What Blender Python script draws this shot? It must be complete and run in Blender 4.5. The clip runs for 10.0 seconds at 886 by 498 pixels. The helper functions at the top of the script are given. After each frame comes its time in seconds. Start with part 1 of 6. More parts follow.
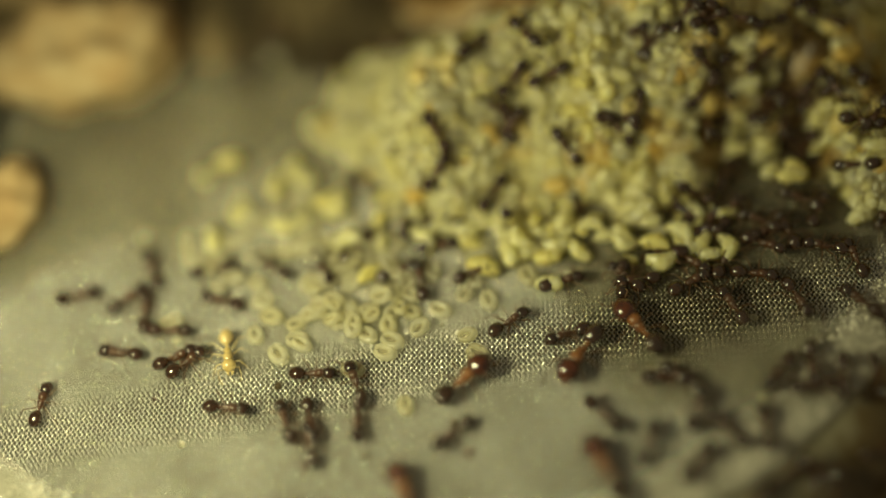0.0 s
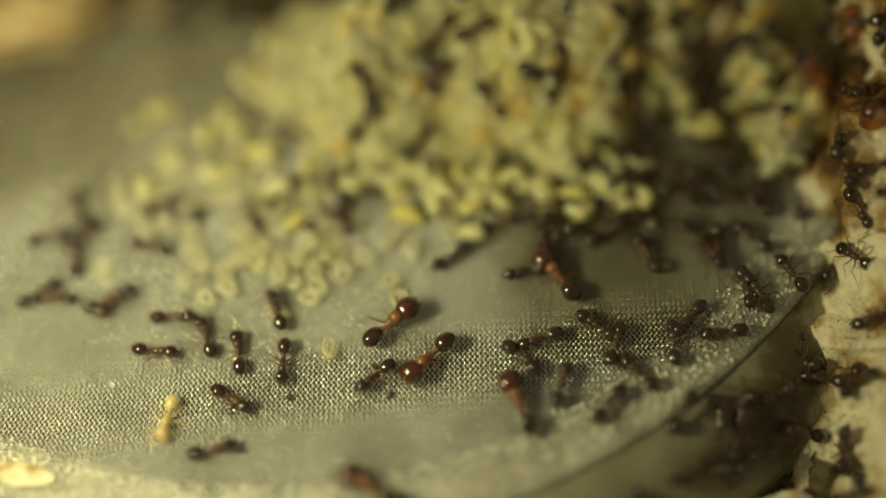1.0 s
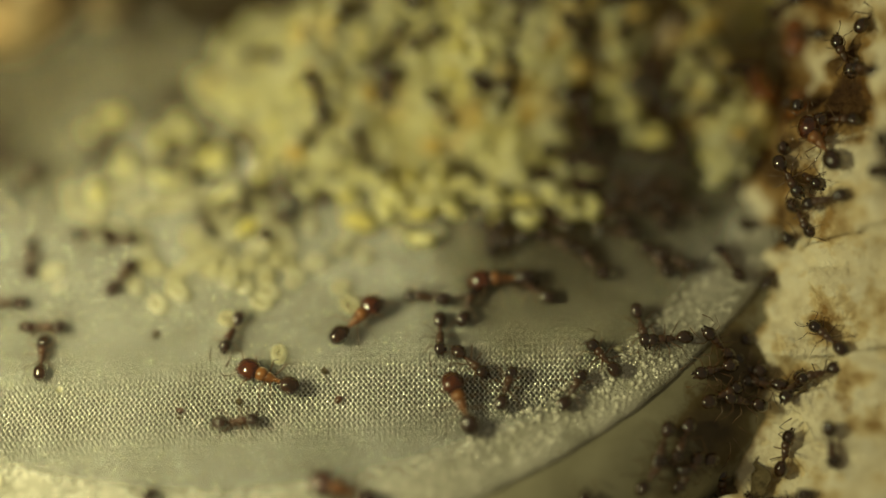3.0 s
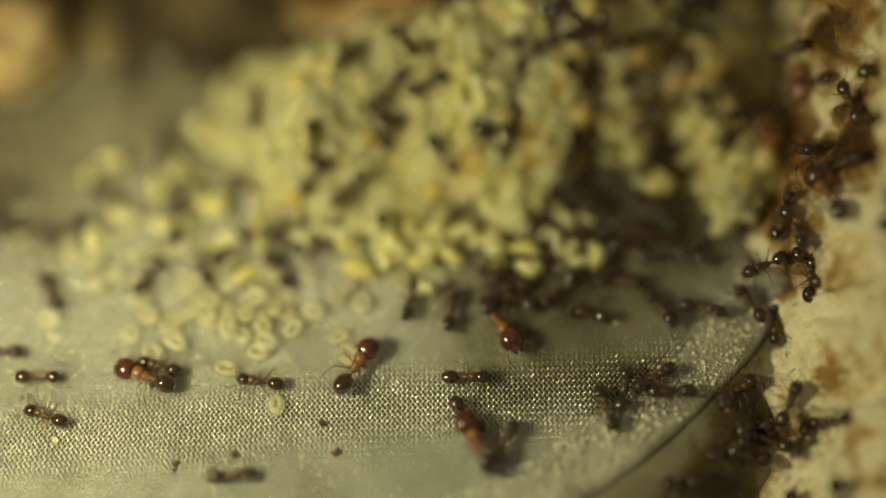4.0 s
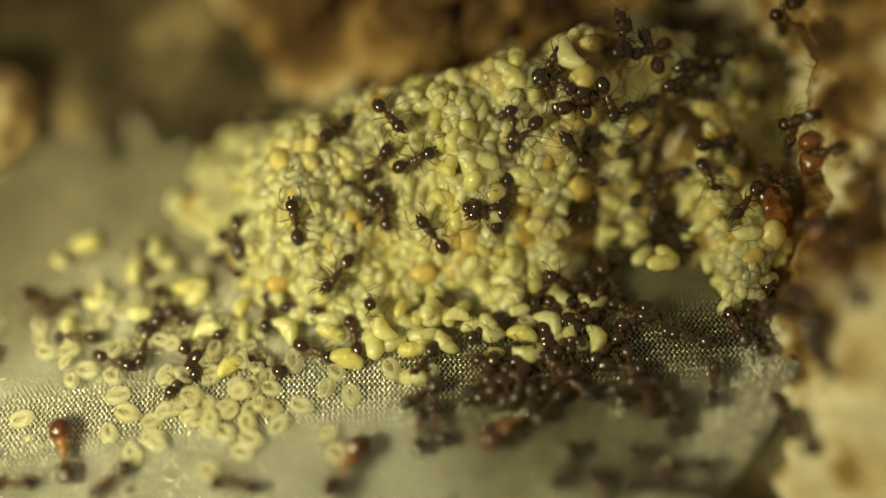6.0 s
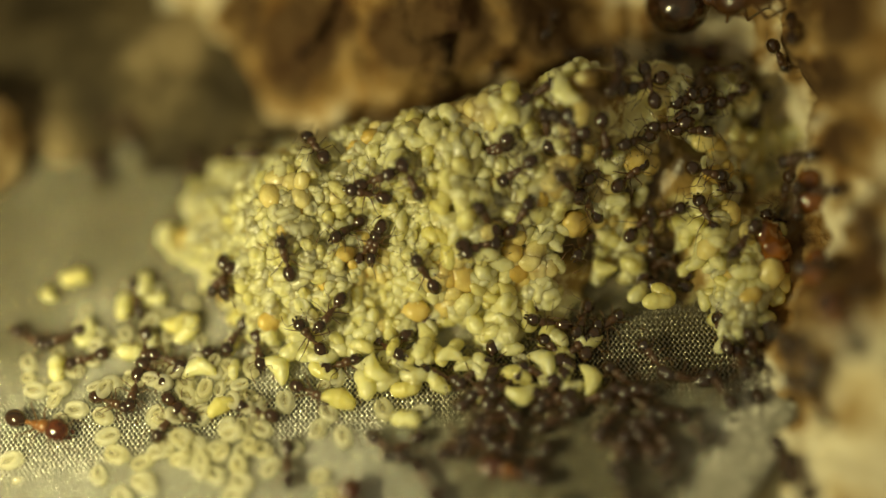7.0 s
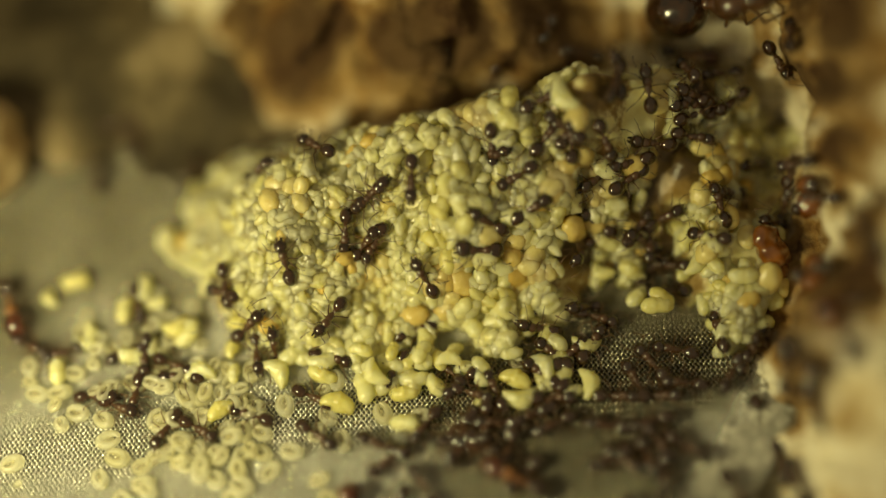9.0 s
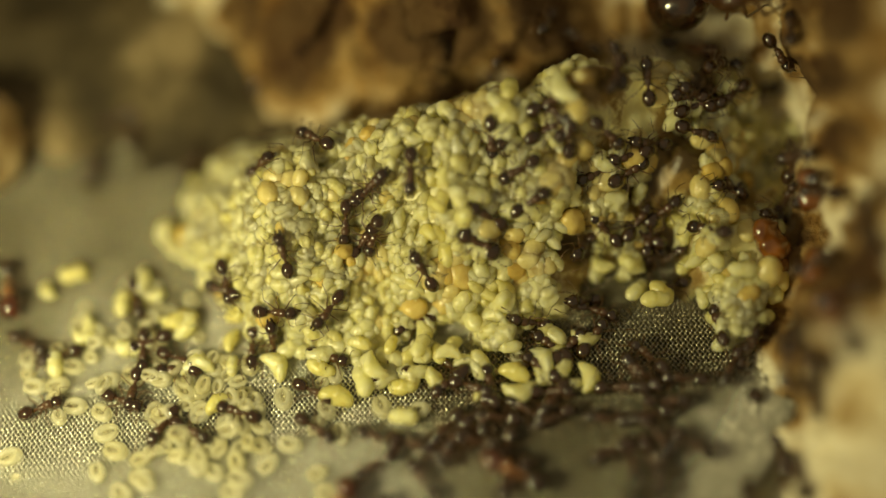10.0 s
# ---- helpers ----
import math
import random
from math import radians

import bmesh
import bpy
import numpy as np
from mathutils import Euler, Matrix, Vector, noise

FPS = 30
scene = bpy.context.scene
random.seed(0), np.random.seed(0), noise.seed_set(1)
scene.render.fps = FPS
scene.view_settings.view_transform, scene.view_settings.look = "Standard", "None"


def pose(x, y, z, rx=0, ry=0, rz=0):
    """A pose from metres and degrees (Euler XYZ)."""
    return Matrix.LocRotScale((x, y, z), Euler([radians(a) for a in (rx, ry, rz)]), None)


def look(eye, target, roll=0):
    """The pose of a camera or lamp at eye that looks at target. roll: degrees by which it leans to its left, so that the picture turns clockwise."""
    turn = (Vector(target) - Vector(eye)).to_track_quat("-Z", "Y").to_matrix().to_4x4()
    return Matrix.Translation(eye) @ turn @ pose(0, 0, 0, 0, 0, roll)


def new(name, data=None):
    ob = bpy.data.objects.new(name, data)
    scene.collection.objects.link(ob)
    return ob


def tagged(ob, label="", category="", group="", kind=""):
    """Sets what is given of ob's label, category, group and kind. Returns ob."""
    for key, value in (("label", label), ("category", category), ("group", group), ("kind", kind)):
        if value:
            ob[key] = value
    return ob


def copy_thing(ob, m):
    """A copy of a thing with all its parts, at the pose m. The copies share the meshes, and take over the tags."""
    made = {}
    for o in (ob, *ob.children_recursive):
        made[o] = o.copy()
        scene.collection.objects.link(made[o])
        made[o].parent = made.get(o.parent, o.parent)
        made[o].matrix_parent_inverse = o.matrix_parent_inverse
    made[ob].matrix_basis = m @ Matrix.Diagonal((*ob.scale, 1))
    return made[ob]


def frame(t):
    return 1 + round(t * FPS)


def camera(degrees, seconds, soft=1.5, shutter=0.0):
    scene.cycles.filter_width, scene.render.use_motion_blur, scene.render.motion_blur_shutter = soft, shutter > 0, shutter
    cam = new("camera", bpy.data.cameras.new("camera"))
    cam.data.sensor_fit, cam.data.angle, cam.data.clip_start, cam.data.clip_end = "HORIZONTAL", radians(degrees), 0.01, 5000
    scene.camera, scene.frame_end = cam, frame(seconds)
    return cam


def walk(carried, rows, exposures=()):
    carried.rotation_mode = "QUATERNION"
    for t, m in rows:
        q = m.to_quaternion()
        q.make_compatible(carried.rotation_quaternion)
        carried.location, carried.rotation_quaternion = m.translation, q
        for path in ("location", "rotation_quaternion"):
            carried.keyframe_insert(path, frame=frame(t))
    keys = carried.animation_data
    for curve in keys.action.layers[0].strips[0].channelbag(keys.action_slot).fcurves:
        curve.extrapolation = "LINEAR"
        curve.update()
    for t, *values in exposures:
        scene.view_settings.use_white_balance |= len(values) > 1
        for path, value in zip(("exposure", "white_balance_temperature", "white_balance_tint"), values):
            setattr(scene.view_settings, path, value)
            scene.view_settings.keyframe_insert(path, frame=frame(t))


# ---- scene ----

MM = 0.001                      # the plan below is in millimetres
V = Vector

# ---- camera ----
cam = camera(40.0, 10.0, 1.5)
cam.data.dof.use_dof = True
cam.data.dof.focus_distance = 48.3 * MM
cam.data.dof.aperture_fstop = 5.2

# seconds, x, y, z, yaw, pitch, roll
PATH = [
    (0.0, 5.38, -29.08, 43.67, 9.40, -59.27, -10.68),
    (0.5, 6.68, -29.72, 43.82, 7.76, -60.43, -9.20),
    (1.0, 7.00, -29.92, 44.68, 6.49, -61.75, -7.70),
    (1.5, 6.60, -31.05, 44.87, 4.54, -60.80, -5.76),
    (2.0, 7.02, -32.07, 44.62, 4.00, -60.22, -5.15),
    (2.5, 7.26, -31.39, 44.93, 2.56, -61.51, -3.93),
    (4.0, 8.38, -29.05, 44.90, 4.50, -60.29, -5.49),
    (4.5, 8.74, -27.84, 44.57, 5.54, -60.41, -6.64),
    (5.0, 9.17, -25.62, 44.91, 5.69, -62.04, -7.33),
    (5.5, 8.67, -25.58, 44.38, 5.72, -61.26, -7.33),
    (6.0, 8.96, -24.03, 44.56, 5.16, -61.19, -7.23),
    (7.5, 9.43, -20.21, 45.65, 6.11, -64.09, -8.13),
    (8.0, 9.38, -20.41, 45.60, 5.84, -63.73, -7.75),
    (8.5, 9.40, -19.97, 45.82, 6.32, -64.27, -8.13),
    (9.0, 9.70, -20.47, 45.71, 6.55, -63.51, -8.53),
    (9.5, 9.68, -20.42, 45.78, 6.60, -63.29, -8.49),
    (10.0, 9.70, -20.59, 45.49, 6.53, -63.60, -8.42),
]
walk(cam, [(t, pose(x * MM, y * MM, z * MM, 90 + p, 0, w) @ pose(0, 0, 0, 0, 0, r)) for t, x, y, z, w, p, r in PATH],
     [(0, -0.36, 6350, 11), (2.5, -0.34, 6350, 11), (4.0, -0.2, 6400, 11), (5.5, 0.02, 6500, 10), (7.5, 0.1, 6850, 12), (10, 0.1, 6900, 12)])

# ---- light ----
world = bpy.data.worlds.new("room")
world.use_nodes = True
scene.world = world
world.node_tree.nodes["Background"].inputs[0].default_value = (1.0, 0.86, 0.52, 1)
world.node_tree.nodes["Background"].inputs[1].default_value = 0.18

lamp_data = bpy.data.lights.new("torch", "SPOT")
lamp_data.energy, lamp_data.color = 0.043, (1.0, 0.93, 0.46)
lamp_data.spot_size, lamp_data.spot_blend, lamp_data.shadow_soft_size = radians(130), 1.0, 3.6 * MM
lamp = new("torch", lamp_data)
lamp.matrix_world = look((-17 * MM, -16 * MM, 22 * MM), (-2 * MM, -8 * MM, 0))
scene.view_settings.exposure = 0.0


# ---- materials ----
def shade(name, colour, rough=0.5, metal=0.0, sss=0.0, sss_mm=0.4, spec=0.5, coat=0.0, trans=0.0):
    """A node material; returns it with its tree and its main shader."""
    m = bpy.data.materials.new(name)
    m.use_nodes = True
    t = m.node_tree
    b = t.nodes["Principled BSDF"]
    b.inputs["Base Color"].default_value = (*colour, 1)
    b.inputs["Roughness"].default_value = rough
    b.inputs["Metallic"].default_value = metal
    b.inputs["Specular IOR Level"].default_value = spec
    b.inputs["Subsurface Weight"].default_value = sss
    b.inputs["Subsurface Radius"].default_value = (1.0, 0.92, 0.8)
    b.inputs["Subsurface Scale"].default_value = sss_mm * MM
    b.inputs["Coat Weight"].default_value = coat
    b.inputs["Coat Roughness"].default_value = 0.08
    b.inputs["Transmission Weight"].default_value = trans
    return m, t, b


def noise_node(t, per_mm, detail=3.0, rough=0.55, coords="Object"):
    c = t.nodes.new("ShaderNodeTexCoord")
    n = t.nodes.new("ShaderNodeTexNoise")
    n.inputs["Scale"].default_value = per_mm * 1000
    n.inputs["Detail"].default_value = detail
    n.inputs["Roughness"].default_value = rough
    t.links.new(c.outputs[coords], n.inputs["Vector"])
    return n


def ramp(t, source, stops):
    r = t.nodes.new("ShaderNodeValToRGB")
    e = r.color_ramp.elements
    while len(e) < len(stops):
        e.new(0.5)
    for k, (p, c) in enumerate(stops):
        e[k].position, e[k].color = p, (*c, 1)
    t.links.new(source, r.inputs["Fac"])
    return r


def mix(t, fac, a, b, how="MIX"):
    x = t.nodes.new("ShaderNodeMix")
    x.data_type, x.blend_type = "RGBA", how
    for socket, value in ((x.inputs[0], fac), (x.inputs[6], a), (x.inputs[7], b)):
        if isinstance(value, (int, float)):
            socket.default_value = value
        elif isinstance(value, tuple):
            socket.default_value = (*value, 1)
        else:
            t.links.new(value, socket)
    return x.outputs[2]


def bump(t, b, source, depth_mm, strength=0.6):
    n = t.nodes.new("ShaderNodeBump")
    n.inputs["Strength"].default_value = strength
    n.inputs["Distance"].default_value = depth_mm * MM
    t.links.new(source, n.inputs["Height"])
    t.links.new(n.outputs[0], b.inputs["Normal"])


# places where ants have stained the plaster: x, y, z, size
STAINS = [(22.6, -12.6, -0.8, 1.3), (20.4, -4.8, 3.0, 1.5), (23.4, -0.8, 5.6, 2.0), (20.8, 1.5, 1.5, 2.2), (21.4, -1.8, 3.6, 1.7), (23.6, -4.5, 3.6, 1.5),
          (22.3, 5.0, 7.5, 2.6), (22.6, 1.8, 8.0, 1.8), (19.0, 8.0, 5.0, 2.6), (14.5, 9.6, 4.5, 2.4), (10.0, 9.4, 3.0, 2.0), (3.5, 11.0, 4.5, 1.8),
          (14.5, 11.5, 7.5, 3.0), (18.4, 9.6, 8.0, 2.6), (9.5, 12.5, 6.5, 2.4), (-1.0, 12.5, 3.0, 2.4), (12.2, 9.0, 2.5, 2.2), (6.6, 10.4, 5.0, 1.6), (19.2, -9.5, -2.8, 1.5),
          (20.2, 3.0, 2.5, 2.4), (20.4, 0.5, 1.5, 2.4), (20.0, -2.0, 0.5, 2.0), (21.5, 6.0, 5.0, 2.8), (20.5, 8.0, 8.0, 3.0), (22.5, 7.0, 9.0, 2.6), (20.9, -3.2, 1.8, 2.0), (21.0, 9.5, 9.5, 3.6), (16.5, 13.0, 9.5, 4.0), (23.5, 2.5, 6.0, 1.8), (20.4, -5.2, 0.6, 1.4), (17.8, -10.5, -2.0, 1.6), (17.4, -13.0, -2.6, 1.5),
          (24.5, -11.8, 0.2, 1.6), (22.2, -2.6, 5.0, 1.6), (4.5, 9.0, 1.4, 1.8), (11.5, 10.8, 5.5, 2.0), (1.5, 12.4, 5.0, 2.0), (7.5, 8.2, 1.0, 1.6), (1.5, 10.6, 3.5, 4.0), (7.0, 9.8, 4.0, 4.2), (12.0, 9.8, 5.0, 4.2), (8.5, 12.5, 7.0, 4.0), (14.0, 12.0, 8.0, 4.0)]
# and the slope below the rim
SKIRT_STAINS = [(17.9, -10.6, -1.2, 2.2), (17.4, -13.2, -1.5, 2.1), (18.9, -7.6, -1.0, 2.0)]


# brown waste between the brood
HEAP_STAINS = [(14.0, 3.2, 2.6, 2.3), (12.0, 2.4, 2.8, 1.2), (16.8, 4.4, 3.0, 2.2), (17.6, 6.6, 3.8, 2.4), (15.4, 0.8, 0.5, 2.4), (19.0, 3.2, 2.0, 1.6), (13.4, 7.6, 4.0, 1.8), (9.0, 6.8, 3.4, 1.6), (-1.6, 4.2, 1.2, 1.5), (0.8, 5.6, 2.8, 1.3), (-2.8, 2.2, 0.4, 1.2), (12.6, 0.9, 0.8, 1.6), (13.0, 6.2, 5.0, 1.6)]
# dirty patches of the mesh floor behind the larvae; beyond x = 10, painted shade
FLOOR_DIRT_AND_SHADE = [(-13.0, 3.5, 0.0, 8.0), (-7.5, 5.0, 0.0, 6.5), (-18.5, -1.0, 0.0, 4.0), (14.0, 1.0, 0.0, 5.5), (17.0, -2.5, 0.0, 4.0), (11.5, -5.5, 0.0, 6.5), (-5.0, 1.0, 0.0, 3.0)]


def patch_distance(t, big, spots):
    """How far a point lies from the nearest patch, in that patch's size, with a ragged outline."""
    co = t.nodes.new("ShaderNodeTexCoord")
    shift = t.nodes.new("ShaderNodeVectorMath")
    shift.operation = "MULTIPLY_ADD"
    shift.inputs[1].default_value, shift.inputs[2].default_value = (6.0 * MM,) * 3, (-3.0 * MM,) * 3
    t.links.new(big.outputs["Color"], shift.inputs[0])
    bent = t.nodes.new("ShaderNodeVectorMath")
    t.links.new(co.outputs["Object"], bent.inputs[0])
    t.links.new(shift.outputs[0], bent.inputs[1])
    nearest = None
    for x, y, z, size in spots:
        d = t.nodes.new("ShaderNodeVectorMath")
        d.operation = "DISTANCE"
        d.inputs[1].default_value = (x * MM, y * MM, z * MM)
        t.links.new(bent.outputs[0], d.inputs[0])
        scaled = t.nodes.new("ShaderNodeMath")
        scaled.operation = "DIVIDE"
        scaled.inputs[1].default_value = size * MM
        t.links.new(d.outputs["Value"], scaled.inputs[0])
        if nearest:
            low = t.nodes.new("ShaderNodeMath")
            low.operation = "MINIMUM"
            t.links.new(nearest, low.inputs[0])
            t.links.new(scaled.outputs[0], low.inputs[1])
            nearest = low.outputs[0]
        else:
            nearest = scaled.outputs[0]
    return nearest


def mat_plaster():
    m, t, b = shade("cream_plaster", (0.55, 0.45, 0.27), 0.9, sss=0.05)
    big = noise_node(t, 0.16, 5, 0.62)
    fine = noise_node(t, 1.0, 6, 0.6)
    spot = noise_node(t, 0.55, 4, 0.6)
    base = ramp(t, fine.outputs["Fac"], [(0.25, (0.70, 0.60, 0.39)), (0.5, (0.90, 0.82, 0.60)), (0.75, (0.95, 0.90, 0.72))])
    nearest = patch_distance(t, big, STAINS)
    darkening = ramp(t, nearest, [(0.45, (0.12, 0.07, 0.03)), (0.72, (0.46, 0.32, 0.16)), (1.0, (1, 1, 1))])
    soil = ramp(t, spot.outputs["Fac"], [(0.32, (0.42, 0.28, 0.13)), (0.44, (0.86, 0.78, 0.62)), (0.5, (1, 1, 1))])
    clean = mix(t, 1.0, base.outputs[0], soil.outputs[0], "MULTIPLY")
    t.links.new(mix(t, 1.0, clean, darkening.outputs[0], "MULTIPLY"), b.inputs["Base Color"])
    bump(t, b, fine.outputs["Fac"], 0.7, 0.7)
    return m


def mat_sheet():
    m, t, b = shade("clouded_plastic", (0.36, 0.34, 0.24), 0.42, sss=0.15)
    big = noise_node(t, 0.09, 3)
    fine = noise_node(t, 0.8, 4)
    a = ramp(t, big.outputs["Fac"], [(0.35, (0.05, 0.05, 0.036)), (0.65, (0.085, 0.083, 0.062))])
    c = ramp(t, fine.outputs["Fac"], [(0.3, (0.75, 0.75, 0.72)), (0.7, (1.1, 1.1, 1.05))])
    t.links.new(mix(t, 1.0, a.outputs[0], c.outputs[0], "MULTIPLY"), b.inputs["Base Color"])
    bump(t, b, fine.outputs["Fac"], 0.08, 0.5)
    return m


def mat_skirt():
    m, t, b = shade("olive_plastic", (0.38, 0.35, 0.22), 0.45)
    n = noise_node(t, 0.5, 4)
    a = ramp(t, n.outputs["Fac"], [(0.3, (0.19, 0.175, 0.11)), (0.7, (0.31, 0.29, 0.195))])
    big = noise_node(t, 0.25, 5, 0.62)
    darkening = ramp(t, patch_distance(t, big, SKIRT_STAINS), [(0.2, (0.22, 0.15, 0.085)), (0.75, (0.5, 0.4, 0.26)), (1.5, (1, 1, 1))])
    t.links.new(mix(t, 1.0, a.outputs[0], darkening.outputs[0], "MULTIPLY"), b.inputs["Base Color"])
    bump(t, b, n.outputs["Fac"], 0.06, 0.4)
    return m


def mat_debris():
    m, t, b = shade("nest_debris", (0.10, 0.07, 0.03), 0.85)
    n = noise_node(t, 0.22, 5, 0.6)
    f = noise_node(t, 1.4, 4, 0.6)
    a = ramp(t, n.outputs["Fac"], [(0.36, (0.04, 0.028, 0.012)), (0.50, (0.10, 0.075, 0.036)), (0.58, (0.19, 0.145, 0.075)), (0.66, (0.40, 0.31, 0.17))])
    c = ramp(t, f.outputs["Fac"], [(0.3, (0.6, 0.58, 0.5)), (0.7, (1.1, 1.1, 1.1))])
    t.links.new(mix(t, 1.0, a.outputs[0], c.outputs[0], "MULTIPLY"), b.inputs["Base Color"])
    bump(t, b, f.outputs["Fac"], 0.4, 0.8)
    return m


def mat_wire():
    m, t, b = shade("pale_steel_wire", (0.42, 0.40, 0.29), 0.26, metal=0.85, spec=1.0)
    n = noise_node(t, 0.35, 3)
    a = ramp(t, n.outputs["Fac"], [(0.35, (0.74, 0.74, 0.66)), (0.65, (0.90, 0.90, 0.83))])
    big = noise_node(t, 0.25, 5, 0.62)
    # dirt at the back left; on the right, shade put into the wire's colour
    darkening = ramp(t, patch_distance(t, big, FLOOR_DIRT_AND_SHADE), [(0.1, (0.38, 0.34, 0.26)), (0.7, (0.6, 0.57, 0.48)), (1.15, (1, 1, 1))])
    t.links.new(mix(t, 1.0, a.outputs[0], darkening.outputs[0], "MULTIPLY"), b.inputs["Base Color"])
    return m


def mat_glue():
    m, t, b = shade("clear_glue", (0.30, 0.29, 0.22), 0.12, sss=0.2, sss_mm=0.5, spec=0.9, coat=0.4)
    b.inputs["Coat Roughness"].default_value = 0.18
    n = noise_node(t, 6.0, 3, 0.6)
    w = noise_node(t, 0.5, 3)
    a = ramp(t, w.outputs["Fac"], [(0.3, (0.32, 0.31, 0.235)), (0.7, (0.62, 0.60, 0.49))])
    t.links.new(a.outputs[0], b.inputs["Base Color"])
    bump(t, b, n.outputs["Fac"], 0.22, 1.0)
    return m


def mat_brood(name, dark, light, gloss=0.3, sss=0.5, clear=0.0, soft=0.0, alpha=1.0, stains=()):
    m, t, b = shade(name, light, gloss, sss=sss, sss_mm=0.8, spec=0.6, trans=clear)
    b.inputs["Subsurface Radius"].default_value = (1.0, 0.95, 0.7)
    info = t.nodes.new("ShaderNodeObjectInfo")
    geo = t.nodes.new("ShaderNodeNewGeometry")
    add = t.nodes.new("ShaderNodeMath")
    add.operation = "ADD"
    t.links.new(info.outputs["Random"], add.inputs[0])
    t.links.new(geo.outputs["Random Per Island"], add.inputs[1])
    wrap = t.nodes.new("ShaderNodeMath")
    wrap.operation = "FRACT"
    t.links.new(add.outputs[0], wrap.inputs[0])
    tone = ramp(t, wrap.outputs[0], [(0.0, dark), (0.55, light), (1.0, light)])
    n = noise_node(t, 2.2, 3)
    spots = ramp(t, n.outputs["Fac"], [(0.3, (0.90, 0.86, 0.74)), (0.6, (1, 1, 1))])
    colour = mix(t, 1.0, tone.outputs[0], spots.outputs[0], "MULTIPLY")
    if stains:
        darkening = ramp(t, patch_distance(t, noise_node(t, 0.3, 5, 0.62), stains), [(0.4, (0.10, 0.065, 0.035)), (0.8, (0.42, 0.30, 0.18)), (1.1, (1, 1, 1))])
        colour = mix(t, 1.0, colour, darkening.outputs[0], "MULTIPLY")
    t.links.new(colour, b.inputs["Base Color"])
    skin = noise_node(t, 4.5, 4, 0.6)
    bump(t, b, skin.outputs["Fac"], 0.08, 0.45)
    # soft bodies: part of the light passes through
    thin = t.nodes.new("ShaderNodeBsdfTranslucent")
    t.links.new(colour, thin.inputs["Color"])
    both = t.nodes.new("ShaderNodeMixShader")
    both.inputs[0].default_value = soft
    t.links.new(b.outputs[0], both.inputs[1])
    t.links.new(thin.outputs[0], both.inputs[2])
    body = both.outputs[0]
    if alpha < 1:                                       # watery bodies that the mesh shows through
        seen = t.nodes.new("ShaderNodeMixShader")
        seen.inputs[0].default_value = alpha
        t.links.new(t.nodes.new("ShaderNodeBsdfTransparent").outputs[0], seen.inputs[1])
        t.links.new(body, seen.inputs[2])
        body = seen.outputs[0]
    t.links.new(body, t.nodes["Material Output"].inputs["Surface"])
    return m


def mat_shell(name, dark, light, rough=0.22, per_mm=2.5, coat=1.0):
    m, t, b = shade(name, dark, rough, spec=0.5, coat=coat)
    b.inputs["Coat Roughness"].default_value = 0.03
    n = noise_node(t, per_mm, 3)
    a = ramp(t, n.outputs["Fac"], [(0.35, dark), (0.65, light)])
    t.links.new(a.outputs[0], b.inputs["Base Color"])
    bump(t, b, n.outputs["Fac"], 0.03, 0.3)
    return m


PLASTER, SHEET, WIRE, GLUE, SKIRT, DEBRIS = mat_plaster(), mat_sheet(), mat_wire(), mat_glue(), mat_skirt(), mat_debris()
LARVA = mat_brood("larva_skin", (0.93, 0.84, 0.33), (0.98, 0.95, 0.52), 0.24, 0.85, 0.0, 0.25)
YOUNG = mat_brood("young_larva_skin", (0.92, 0.89, 0.60), (0.97, 0.96, 0.74), 0.12, 0.2, 0.2, 0.25, 0.5)
GUT = mat_brood("larva_gut", (0.66, 0.60, 0.38), (0.80, 0.74, 0.50), 0.06, 0.1, 0.5, 0.1, 0.4)
SEED = mat_brood("amber_pupa", (0.80, 0.55, 0.14), (0.90, 0.76, 0.34), 0.24, 0.6, 0.0, 0.2)
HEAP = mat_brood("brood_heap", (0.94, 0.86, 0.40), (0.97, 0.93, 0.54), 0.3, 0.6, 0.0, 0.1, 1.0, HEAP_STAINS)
DARK = mat_shell("dark_brown_shell", (0.018, 0.009, 0.004), (0.050, 0.021, 0.008), 0.18)
BROWN = mat_shell("brown_shell", (0.045, 0.018, 0.006), (0.11, 0.045, 0.013), 0.3)
RED = mat_shell("red_brown_shell", (0.030, 0.008, 0.003), (0.095, 0.024, 0.006), 0.2)
AMBER = mat_shell("amber_shell", (0.13, 0.046, 0.010), (0.28, 0.115, 0.028), 0.3)
CRUMB = mat_shell("crumb", (0.50, 0.34, 0.16), (0.64, 0.50, 0.28), 0.85, 0.6, 0.0)
BEAD = mat_shell("glue_bead", (0.70, 0.68, 0.56), (0.86, 0.84, 0.72), 0.12, 1.0)
HONEY = mat_shell("amber_drop", (0.11, 0.032, 0.006), (0.34, 0.12, 0.02), 0.12, 0.9)
CALLOW = mat_shell("pale_golden_shell", (0.54, 0.40, 0.14), (0.74, 0.60, 0.27), 0.3)
LIMB = mat_shell("limb_shell", (0.06, 0.026, 0.009), (0.14, 0.07, 0.022), 0.35)


# ---- mesh helpers ----
def link(name, bm, material, parent=None, label="", at=None):
    """Links a bmesh, drawn in millimetres, as one mesh object."""
    me = bpy.data.meshes.new(name)
    bmesh.ops.scale(bm, vec=(MM, MM, MM), verts=bm.verts)
    bm.to_mesh(me)
    bm.free()
    return link_mesh(name, me, material, parent, label, at)


